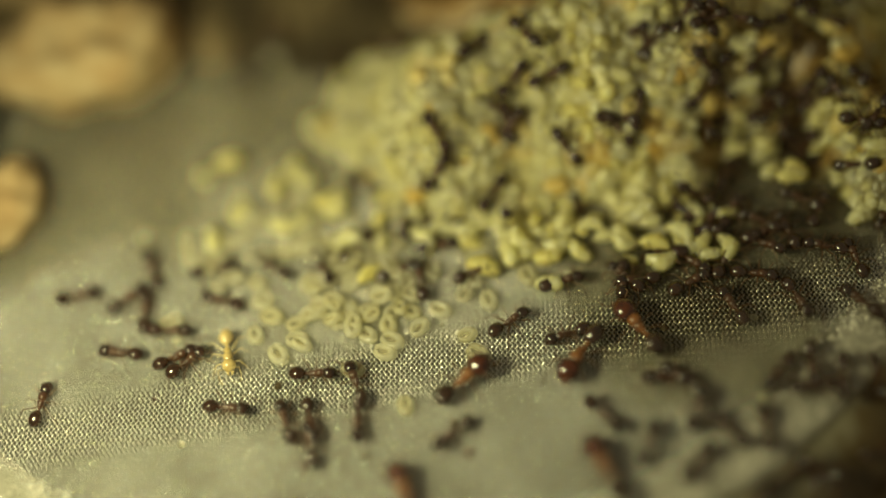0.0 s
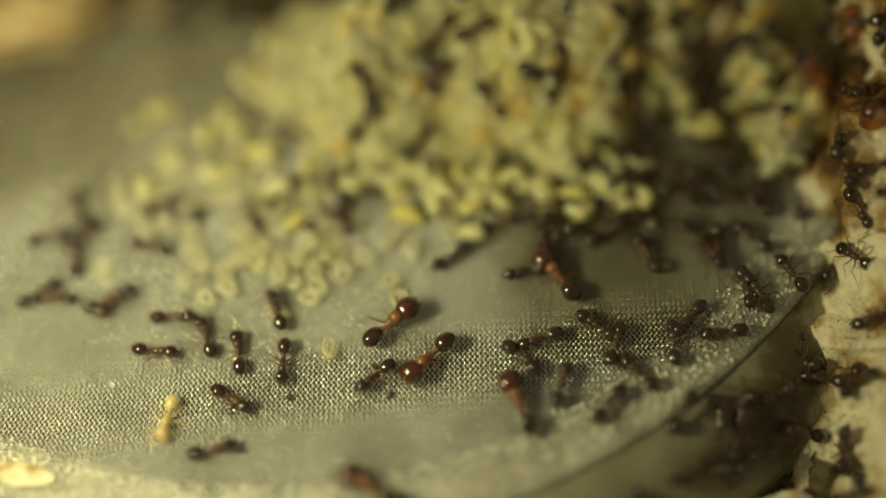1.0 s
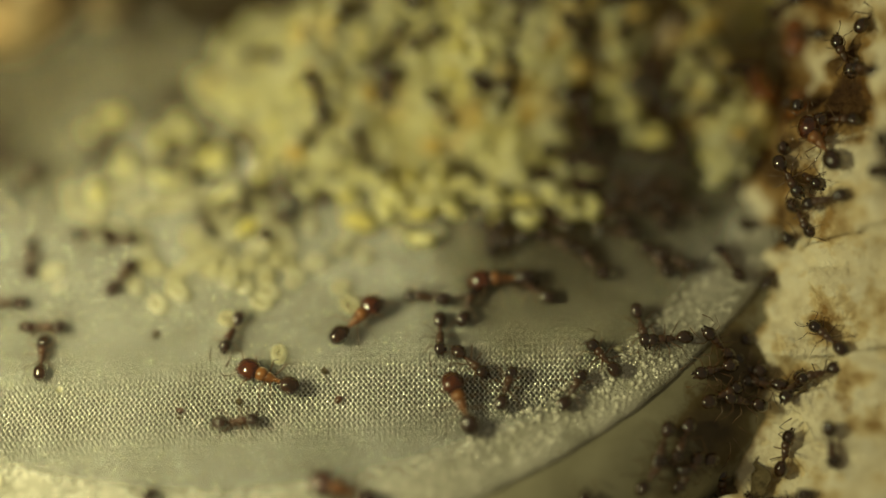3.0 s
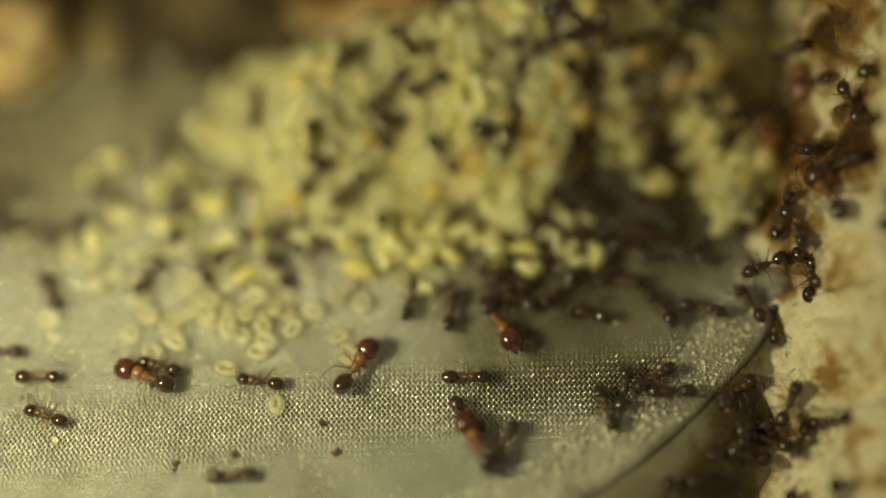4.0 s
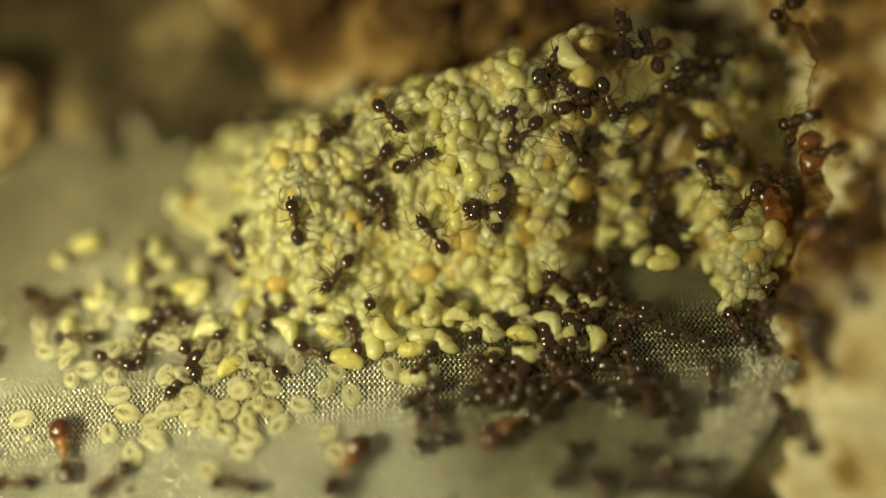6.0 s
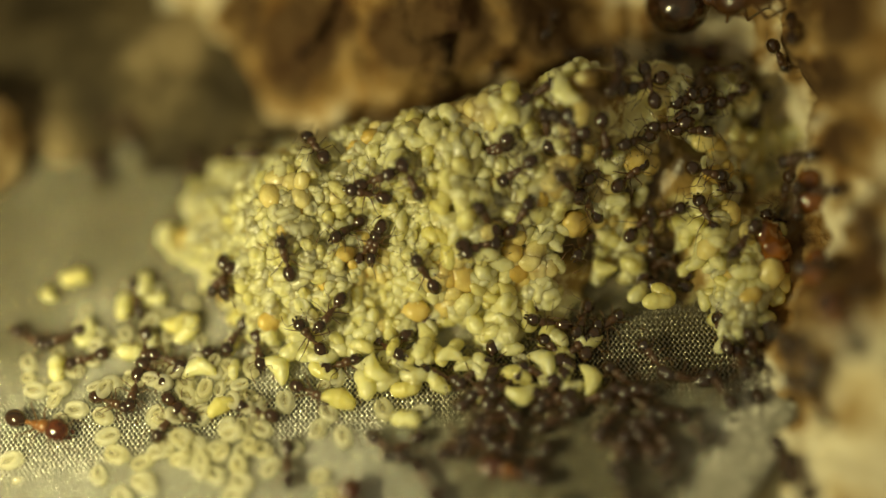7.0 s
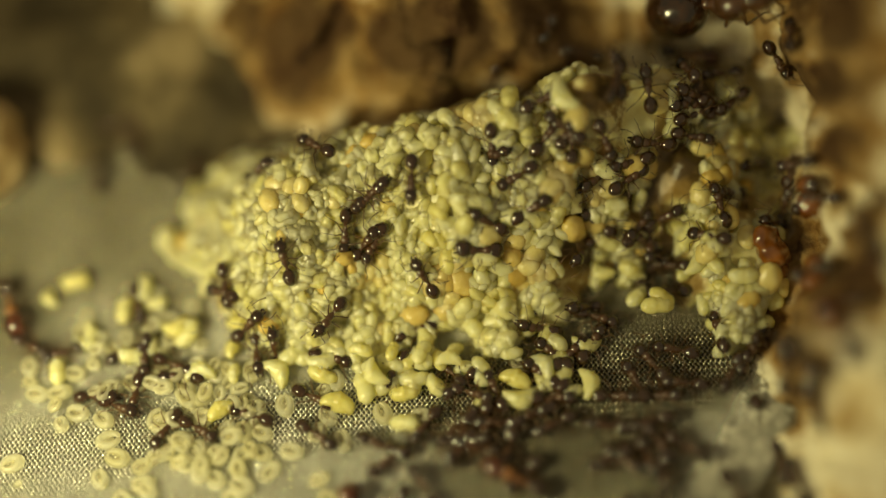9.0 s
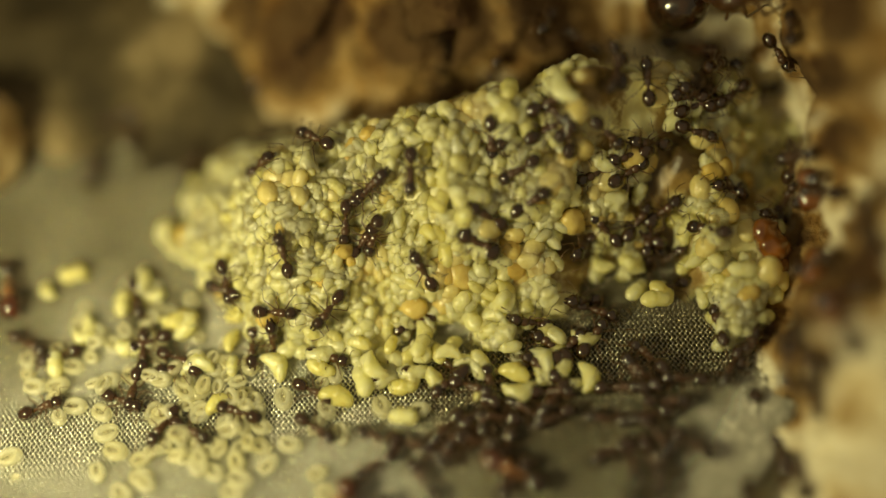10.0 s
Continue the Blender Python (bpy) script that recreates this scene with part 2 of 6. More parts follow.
def link_mesh(name, me, material, parent=None, label="", at=None):
    if not me.materials:
        me.materials.append(material)
    if me.polygons and not me.polygons[0].use_smooth:
        me.polygons.foreach_set("use_smooth", [True] * len(me.polygons))
    ob = new(name, me)
    if parent:
        ob.parent = parent
    if at is not None:
        ob.matrix_basis = at
    if label:
        ob["label"] = label
    return ob


def raw_mesh(name, verts, faces):
    """A mesh from arrays in millimetres; all faces have the same number of corners."""
    verts, faces = np.asarray(verts, np.float32) * MM, np.asarray(faces, np.int32)
    me = bpy.data.meshes.new(name)
    k = faces.shape[1]
    me.vertices.add(len(verts))
    me.vertices.foreach_set("co", verts.ravel())
    me.loops.add(faces.size)
    me.loops.foreach_set("vertex_index", faces.ravel())
    me.polygons.add(len(faces))
    me.polygons.foreach_set("loop_start", np.arange(0, faces.size, k, dtype=np.int32))
    me.polygons.foreach_set("use_smooth", np.ones(len(faces), bool))
    me.update(calc_edges=True)
    return me


def mm(x, y, z, rx=0, ry=0, rz=0):
    return pose(x * MM, y * MM, z * MM, rx, ry, rz)


def ball(bm, centre, radii, turn=(0, 0, 0), seg=14, rings=9):
    made = bmesh.ops.create_uvsphere(bm, u_segments=seg, v_segments=rings, radius=1.0)["verts"]
    m = Matrix.Translation(centre) @ Euler([radians(a) for a in turn]).to_matrix().to_4x4() @ Matrix.Diagonal((*radii, 1))
    bmesh.ops.transform(bm, matrix=m, verts=made)
    return made


def tube(bm, points, sizes, sides=6):
    """A tapered round rod through the points."""
    rows = []
    for k, p in enumerate(points):
        a, b = V(points[max(k - 1, 0)]), V(points[min(k + 1, len(points) - 1)])
        q = (b - a).to_track_quat("Z", "Y")
        rows.append([bm.verts.new(V(p) + q @ V((math.cos(s), math.sin(s), 0)) * sizes[k]) for s in (2 * math.pi * i / sides for i in range(sides))])
    for r0, r1 in zip(rows, rows[1:]):
        for i in range(sides):
            bm.faces.new((r0[i], r0[(i + 1) % sides], r1[(i + 1) % sides], r1[i]))
    bm.faces.new(rows[0][::-1])
    bm.faces.new(rows[-1])


def wobble(x, y, z=0.0, scale=1.0, octaves=4):
    return noise.fractal(V((x, y, z)) * scale, 1.0, 2.0, octaves)


# ---- the round floor ----
DISC_X, DISC_Y, INNER, OUTER = -2.5, 9.4, 25.9, 27.7


def mound(x, y):
    """Height of the heap of brood over the floor."""
    h = 0.0
    for cx, cy, sx, sy, top in ((3.8, 4.6, 4.0, 3.3, 4.9), (9.2, 4.8, 3.1, 3.2, 4.2), (12.9, 5.4, 2.3, 2.5, 2.4), (18.6, 2.5, 1.4, 3.2, 2.6), (15.8, 7.6, 3.6, 2.4, 6.4), (0.7, 2.0, 1.8, 1.9, 2.7)):
        h += top * math.exp(-0.5 * (((x - cx) / sx) ** 2 + ((y - cy) / sy) ** 2))
    h *= 1 + 0.22 * wobble(x, y, 3, 0.28, 2)
    h += min(1.0, h) * 0.9 * wobble(x, y, 8, 0.55, 2) * (0.7 + 0.04 * x)
    back = y - 5.3 - 0.16 * max(0.0, x - 7)             # it falls off sharply at the back
    if back > 0:
        h *= math.exp(-(back / 1.7) ** 2)
    return max(0.0, 0.64 * (h - 0.9 - 0.5 * wobble(x, y, 1, 0.4, 2)))


def build_floor():
    # backing sheet
    bm = bmesh.new()
    rings, seg = 30, 96
    rows = []
    for k in range(1, rings + 1):
        r = OUTER * k / rings
        rows.append([bm.verts.new((DISC_X + r * math.cos(a), DISC_Y + r * math.sin(a), -0.28 + 0.10 * wobble(r * math.cos(a), r * math.sin(a), 0, 0.25, 2)))
                     for a in (2 * math.pi * i / seg for i in range(seg))])
    mid = bm.verts.new((DISC_X, DISC_Y, -0.28))
    for i in range(seg):
        bm.faces.new((mid, rows[0][i], rows[0][(i + 1) % seg]))
        for r0, r1 in zip(rows, rows[1:]):
            bm.faces.new((r0[i], r1[i], r1[(i + 1) % seg], r0[(i + 1) % seg]))
    floor = tagged(link("floor", bm, SHEET), "clouded olive plastic floor under fine woven mesh", "floor", kind="structure")

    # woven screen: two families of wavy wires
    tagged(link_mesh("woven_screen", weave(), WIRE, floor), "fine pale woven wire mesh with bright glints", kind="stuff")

    # glued rim with its lip
    profile = [(INNER - 0.5, -0.16), (INNER, -0.02), (INNER + 0.5, 0.01), (INNER + 1.1, 0.02), (OUTER - 0.35, 0.06), (OUTER, 0.0), (OUTER + 0.14, -0.14),
               (OUTER + 0.16, -0.3), (OUTER - 0.3, -0.5)]
    bm = bmesh.new()
    seg, rows = 420, []
    for i in range(seg):
        a = 2 * math.pi * i / seg
        c, s = math.cos(a), math.sin(a)
        row = []
        for k, (r, z) in enumerate(profile):
            n = wobble(r * c, r * s, k * 0.3, 0.9, 3)
            r2 = r + (0.35 * wobble(r * c, r * s, 7, 0.35, 2) if k < 3 else 0.05 * n)
            row.append(bm.verts.new((DISC_X + r2 * c, DISC_Y + r2 * s, z + (0.07 * n if 0 < k < 5 else 0))))
        rows.append(row)
    for i in range(seg):
        r0, r1 = rows[i], rows[(i + 1) % seg]
        for k in range(len(profile) - 1):
            bm.faces.new((r0[k], r0[k + 1], r1[k + 1], r1[k]))
    rim = tagged(link("rim", bm, GLUE), "glossy bubbled glue rim round the mesh floor", "rim", kind="structure")
    # beads of hardened glue that glint on it
    beads = random.Random(21)
    bm = bmesh.new()
    ball(bm, (0, 0, 0), (1, 1, 0.8), seg=8, rings=6)
    unit = np.array([v.co[:] for v in bm.verts])
    quads = [[v.index for v in f.verts] for f in bm.faces]
    bm.free()
    tris = np.array([(q[0], q[k], q[k + 1]) for q in quads for k in range(1, len(q) - 1)])
    verts, faces = [], []
    for k in range(2200):
        a, r = beads.uniform(-2.1, -0.35), beads.uniform(INNER - 0.4, OUTER - 0.1)
        size = 0.028 + 0.075 * beads.random() ** 1.5
        verts.append(unit * size + np.array((DISC_X + r * math.cos(a), DISC_Y + r * math.sin(a), 0.045)))
        faces.append(tris + k * len(unit))
    tagged(link_mesh("glue_beads", raw_mesh("glue_beads", np.concatenate(verts), np.concatenate(faces)), BEAD, rim), "tiny glinting beads of clear glue", kind="stuff")
    # sloping skirt below the rim
    bm = bmesh.new()
    seg, rows = 200, []
    for i in range(seg):
        a = 2 * math.pi * i / seg
        c, s = math.cos(a), math.sin(a)
        rows.append([bm.verts.new((DISC_X + r * c, DISC_Y + r * s, z + 0.05 * wobble(r * c, r * s, z, 0.5, 2)))
                     for r, z in ((OUTER - 0.4, -0.3), (OUTER + 0.2, -0.24), (OUTER + 1.2, -0.5), (OUTER + 2.5, -1.1), (OUTER + 3.8, -2.2), (OUTER + 4.6, -4.2))])
    for r0, r1 in zip(rows, rows[1:] + rows[:1]):
        for k in range(5):
            bm.faces.new((r0[k], r0[k + 1], r1[k + 1], r1[k]))
    tagged(link("skirt", bm, SKIRT), "smooth olive plastic slope below the rim", "skirt", kind="structure")


def weave():
    """Wires that cross at a slant and pass over and under one another, clipped to the disc."""
    a_dir, b_dir = np.array((0.606, 0.795)), np.array((-0.606, 0.795))
    a_dir, b_dir = a_dir / np.linalg.norm(a_dir), b_dir / np.linalg.norm(b_dir)
    pitch, step, thick = 0.166, 0.083 / 2, 0.038
    cross = abs(a_dir[0] * b_dir[1] - a_dir[1] * b_dir[0])
    verts, faces, base = [], [], 0
    for d, other, sign in ((a_dir, b_dir, 1), (b_dir, a_dir, -1)):
        count = int(OUTER / (pitch * cross)) + 2
        for k in range(-count, count + 1):
            start = other * (k * pitch)
            # stretch of this wire inside the disc
            b = start @ d
            c = start @ start - (OUTER - 0.5) ** 2
            disc = b * b - c
            if disc <= 0:
                continue
            lo, hi = -b - math.sqrt(disc), -b + math.sqrt(disc)
            n0, n1 = math.ceil(lo / step), math.floor(hi / step)
            if n1 - n0 < 4:
                continue
            s = np.arange(n0, n1 + 1) * step
            p = start[None] + d[None] * s[:, None]
            keep = (p[:, 0] + DISC_X > -19) & (p[:, 1] + DISC_Y < 9.5)
            p, s = p[keep], s[keep]
            if len(s) < 4:
                continue
            z = sign * 0.044 * np.cos(np.pi * (s / pitch + k))
            side = np.array((-d[1], d[0]))
            centre = np.c_[p[:, 0] + DISC_X, p[:, 1] + DISC_Y, z - 0.06]
            ring = [centre + np.r_[side * (thick * u), v * thick * 0.8] for u, v in ((-1, -0.3), (-0.8, 0.45), (0, 0.95), (0.8, 0.45), (1, -0.3))]
            verts.append(np.stack(ring, 1).reshape(-1, 3))
            n = len(s)
            i = np.arange(n - 1)[:, None] * 5 + base
            for u in range(4):
                faces.append(np.c_[i + u, i + u + 1, i + 6 + u, i + 5 + u])
            base += n * 5
    return raw_mesh("woven_screen", np.concatenate(verts), np.concatenate(faces))


# ---- plaster round the chamber ----
BASE = [(8, -28), (11.5, -23.5), (14.8, -19), (17.3, -15), (18.0, -10.5), (18.9, -6.5), (20.0, -3.2), (20.8, 1), (20.4, 5.5), (18.2, 7.8), (14.0, 8.2),
        (7, 6.1), (0.5, 8.2), (-5, 13), (-13, 22), (-23, 20), (-32, 14)]
TOPS = [-0.5, -0.5, -0.5, 0.2, 2.0, 5.6, 9.0, 9.5, 9.0, 9.0, 9.0, 9.5, 9.5, 11.0, 12.0, 12.0, 12.0]
OUTS = [6.0, 6.0, 6.5, 7.0, 6.5, 6.0, 4.5, 4.0, 4.0, 5.0, 8.0, 9.0, 9.0, 8.0, 6.0, 6.0, 6.0]


def wall_point(u, v):
    """The plaster's face: u from 0 to 1 along it, v from 0 at its foot to 1 at its top edge."""
    k = min(max(u, 0.0), 0.99999) * (len(BASE) - 1)
    i = int(k)
    f = k - i
    pts = [V(BASE[min(max(j, 0), len(BASE) - 1)]) for j in (i - 1, i, i + 1, i + 2)]
    p = 0.5 * (2 * pts[1] + (pts[2] - pts[0]) * f + (2 * pts[0] - 5 * pts[1] + 4 * pts[2] - pts[3]) * f * f + (3 * pts[1] - pts[0] - 3 * pts[2] + pts[3]) * f ** 3)
    d = (pts[2] - pts[1]).normalized()
    out = V((d.y, -d.x))
    top = TOPS[i] + (TOPS[min(i + 1, len(TOPS) - 1)] - TOPS[i]) * f
    wide = OUTS[i] + (OUTS[min(i + 1, len(OUTS) - 1)] - OUTS[i]) * f
    z = -4 + (top + 4) * v
    off = wide * (0.15 * v + 0.85 * v * v)
    n = 1.6 * wobble(p.x, p.y, z, 0.16, 4) + 0.75 * abs(wobble(p.x + 9, p.y, z, 0.42, 3)) + 0.35 * wobble(p.x + 5, p.y, z, 1.1, 3)
    hollow = min(max((wobble(p.x + 31, p.y, z * 1.2, 0.30, 2) - 0.18) / 0.22, 0.0), 1.0)
    w = p + out * (off - n * 0.9 + 1.0 * hollow)
    return V((w.x, w.y, z + 0.35 * n))


def build_plaster():
    bm = bmesh.new()
    nu, nv = 420, 90
    rows = []
    for i in range(nu + 1):
        u = i / nu
        row = [bm.verts.new(wall_point(u, j / nv)) for j in range(nv + 1)]
        edge = wall_point(u, 1)
        k = min(i * (len(BASE) - 1) / nu, len(BASE) - 1.001)
        along = V(BASE[min(int(k) + 1, len(BASE) - 1)]) - V(BASE[int(k)])
        out = V((along.y, -along.x, 0)).normalized()
        for s in (1.5, 4, 9, 18, 30):
            q = edge + out * s
            row.append(bm.verts.new((q.x, q.y, edge.z + 0.9 * wobble(q.x, q.y, 3, 0.2, 4) * min(1, s / 4))))
        rows.append(row)
    for r0, r1 in zip(rows, rows[1:]):
        for k in range(len(r0) - 1):
            bm.faces.new((r0[k], r1[k], r1[k + 1], r0[k + 1]))
    tagged(link("wall_plaster", bm, PLASTER), "rough cream plaster bank stained brown by ants", "wall", kind="structure")
    # ground below the rim, out to the dark of the box
    bm = bmesh.new()
    n, size = 60, 130.0
    grid = [[bm.verts.new((-size / 2 + size * i / n, -size / 2 + size * j / n, -3.6 + 0.4 * wobble(i, j, 0, 0.4, 3))) for i in range(n + 1)] for j in range(n + 1)]
    for j in range(n):
        for i in range(n):
            bm.faces.new((grid[j][i], grid[j][i + 1], grid[j + 1][i + 1], grid[j + 1][i]))
    tagged(link("ground", bm, SHEET), "dull olive plastic bottom of the nest box", "ground", kind="structure")


def build_debris():
    """A low bed of nest waste over the back of the floor."""
    bm = bmesh.new()
    nx, ny, grid = 110, 70, {}
    for i in range(nx + 1):
        for j in range(ny + 1):
            x, y = -32 + 46 * i / nx, 3 + 20 * j / ny
            inside = y - 6.8 - 0.10 * max(0, x) - 2.0 * wobble(x, 0, 2, 0.13, 3) - 0.8 * wobble(x, y, 5, 0.5, 2)
            z = min(1.6, 0.35 * inside) + 0.7 * wobble(x, y, 0, 0.35, 4) if inside > 0 else -0.5
            grid[i, j] = bm.verts.new((x, y, max(z, -0.5)))
    for i in range(nx):
        for j in range(ny):
            c = (grid[i, j], grid[i + 1, j], grid[i + 1, j + 1], grid[i, j + 1])
            if max(v.co.z for v in c) > -0.4:
                bm.faces.new(c)
    for v in [v for v in bm.verts if not v.link_faces]:
        bm.verts.remove(v)
    tagged(link("nest_debris", bm, DEBRIS), "dark brown bed of nest waste with cream crumbs", "debris", kind="stuff")


def build_gap_bed():
    """Dark waste banked against the foot of the plaster, down into the gap below the rim."""
    bm = bmesh.new()
    nu, ns, rows = 150, 16, []
    for i in range(nu + 1):
        foot = wall_point(0.17 + 0.19 * i / nu, 0.34)
        way = V((DISC_X - foot.x, DISC_Y - foot.y, 0)).normalized()
        row = []
        for k in range(ns + 1):
            s = 5.2 * k / ns
            p = foot + way * (s - 0.6)
            f = min(1.0, s / (4.0 + 1.6 * wobble(p.x, p.y, 4, 0.3, 2)))
            z = foot.z + 0.2 + (-3.9 - foot.z) * f ** 0.7 + 0.7 * wobble(p.x, p.y, 0, 0.6, 4)
            row.append(bm.verts.new((p.x, p.y, min(z, 0.2))))
        rows.append(row)
    for r0, r1 in zip(rows, rows[1:]):
        for k in range(ns):
            bm.faces.new((r0[k], r1[k], r1[k + 1], r0[k + 1]))
    tagged(link("waste_bed", bm, DEBRIS), "dark brown waste banked against the plaster foot", "debris", kind="stuff")


build_floor()
build_plaster()
build_debris()
build_gap_bed()


# ---- brood ----
def larva_mesh(kind):
    """Shapes of brood in millimetres, lying along x, resting on z = 0."""
    bm = bmesh.new()
    if kind == "young":
        seg, sides, rows = 22, 9, []                    # curled up head to tail
        for i in range(seg):
            a = 2 * math.pi * (i + 0.5) / seg
            thick = 0.145 + 0.035 * math.cos(a) - 0.07 * math.exp(-((a - math.pi) / 0.22) ** 2) + 0.008 * math.cos(11 * a)
            way = V((math.cos(a), 0.75 * math.sin(a), 0))
            mid = V((0.34 * math.cos(a), 0.21 * math.sin(a), 0.19))
            rows.append([bm.verts.new(mid + way.normalized() * thick * math.cos(b) + V((0, 0, thick * 1.15 * math.sin(b)))) for b in (2 * math.pi * k / sides for k in range(sides))])
        for r0, r1 in zip(rows, rows[1:] + rows[:1]):
            for k in range(sides):
                bm.faces.new((r0[k], r1[k], r1[(k + 1) % sides], r0[(k + 1) % sides]))
    elif kind in ("plump", "plump_bent", "plump_creased"):
        bend, seed = {"plump": (0.32, 0), "plump_bent": (0.75, 5), "plump_creased": (0.12, 9)}[kind]
        made = ball(bm, (0, 0, 0.36), (0.70, 0.38, 0.36), seg=18, rings=14)
        for v in made:
            v.co.x += -0.02 * math.sin(9 * v.co.x)
            s = (1 + 0.07 * math.cos(v.co.x * 20 + seed)) * (1 + 0.16 * wobble(v.co.x + seed, v.co.y, v.co.z, 2.4, 2))
            v.co.y *= s
            v.co.z = 0.36 + (v.co.z - 0.36) * s * (1 - 0.22 * v.co.x)
            v.co.y += bend * v.co.x ** 2 - 0.2 * bend
    elif kind in ("pupa", "pupa_lean"):
        lean, seed = (0.10, 2) if kind == "pupa" else (0.26, 7)
        made = ball(bm, (0, 0, 0.34), (0.66, 0.36, 0.34), seg=18, rings=16)
        for v in made:
            pinch = 1 - 0.26 * math.exp(-((v.co.x - 0.24) / 0.10) ** 2) - 0.14 * math.exp(-((v.co.x + 0.12) / 0.08) ** 2)
            pinch *= 1 + 0.14 * wobble(v.co.x + seed, v.co.y, v.co.z, 2.8, 2)
            v.co.y = v.co.y * pinch + lean * v.co.x ** 2
            v.co.z = 0.34 + (v.co.z - 0.34) * pinch - lean * v.co.x ** 2
    elif kind == "clump":                               # a crumpled young larva with folds
        for v in ball(bm, (0, 0, 0.34), (0.60, 0.44, 0.34), seg=18, rings=12):
            v.co *= 1 + 0.34 * wobble(*v.co, 1.9, 3)
            v.co.z = max(v.co.z, 0.0)
    elif kind == "seed":
        made = ball(bm, (0, 0, 0.42), (0.62, 0.48, 0.42), seg=16, rings=10)
        for v in made:
            v.co *= 1 + 0.10 * wobble(*v.co, 2.2, 2)
    for f in bm.faces:
        f.smooth = True
    me = bpy.data.meshes.new(kind)
    bmesh.ops.scale(bm, vec=(MM, MM, MM), verts=bm.verts)
    bm.to_mesh(me)
    bm.free()
    return me


SHAPES = {k: larva_mesh(k) for k in ("young", "plump", "plump_bent", "plump_creased", "pupa", "pupa_lean", "clump", "seed")}
FORMS = {"young": ("young",), "plump": ("plump", "plump_bent", "plump_creased"), "pupa": ("pupa", "pupa_lean"), "clump": ("clump",), "seed": ("seed",)}
COATS = {"young": YOUNG, "plump": LARVA, "pupa": LARVA, "clump": LARVA, "seed": SEED}
for k, me in SHAPES.items():
    me.materials.append(COATS[k.split("_")[0]])
gut_bm = bmesh.new()
ball(gut_bm, (0.03, 0, 0.20), (0.24, 0.10, 0.10), seg=14, rings=8)
GUT_MESH = bpy.data.meshes.new("gut")
bmesh.ops.scale(gut_bm, vec=(MM, MM, MM), verts=gut_bm.verts)
gut_bm.to_mesh(GUT_MESH)
gut_bm.free()
GUT_MESH.materials.append(GUT)
for me in (*SHAPES.values(), GUT_MESH):
    me.polygons.foreach_set("use_smooth", [True] * len(me.polygons))
TELL = {"young": ("translucent cream young larva with a glassy middle", "larva", "young larvae on the mesh"),
        "plump": ("plump cream white ant larva in the heap", "larva", "larvae of the heap"),
        "pupa": ("pale cream pupa lying in the heap", "pupa", "pupae of the heap"),
        "clump": ("crumpled pale cream larva wedged in the heap", "larva", "crumpled larvae of the heap"),
        "seed": ("amber brown pupa among pale larvae", "pupa", "amber pupae of the heap")}
NAMES = {"young": "young_larva", "plump": "larva", "pupa": "pupa", "clump": "folded_larva", "seed": "amber_pupa"}


pick = random.Random(17)


def brood(kind, m, size=1.0):
    ob = new(NAMES[kind], SHAPES[pick.choice(FORMS[kind])])
    ob.matrix_basis = m @ Matrix.Diagonal((size, size, size, 1))
    tagged(ob, *TELL[kind])
    if kind == "young":
        g = new("gut", GUT_MESH)
        g.parent = ob
    return ob


def mound_pose(x, y, turn, lift=0.0, tip=0.0):
    """A pose on the heap or the floor, upright to its slope."""
    e = 0.4
    h = mound(x, y)
    nrm = V(((mound(x - e, y) - mound(x + e, y)) / (2 * e), (mound(x, y - e) - mound(x, y + e)) / (2 * e), 1)).normalized()
    q = V((0, 0, 1)).rotation_difference(nrm).to_matrix().to_4x4()
    return Matrix.Translation(V((x, y, h + lift)) * MM) @ q @ pose(0, 0, 0, 0, tip, turn)


rng = random.Random(4)


AMBER_SPOTS = [(4.4, 0.6, 0.9), (7.6, 0.1, 0.9), (3.7, 1.2, 0.7), (12.8, 2.8, 1.4), (12.4, 4.2, 1.2), (15.9, 4.6, 1.2), (9.0, 6.0, 1.1), (10.3, 0.6, 0.9),
               (18.1, 0.6, 1.1), (19.6, -0.2, 1.1), (1.3, 3.2, 0.8), (-1.0, -2.2, 1.0), (18.5, 4.5, 1.5), (15.0, 6.5, 1.3)]


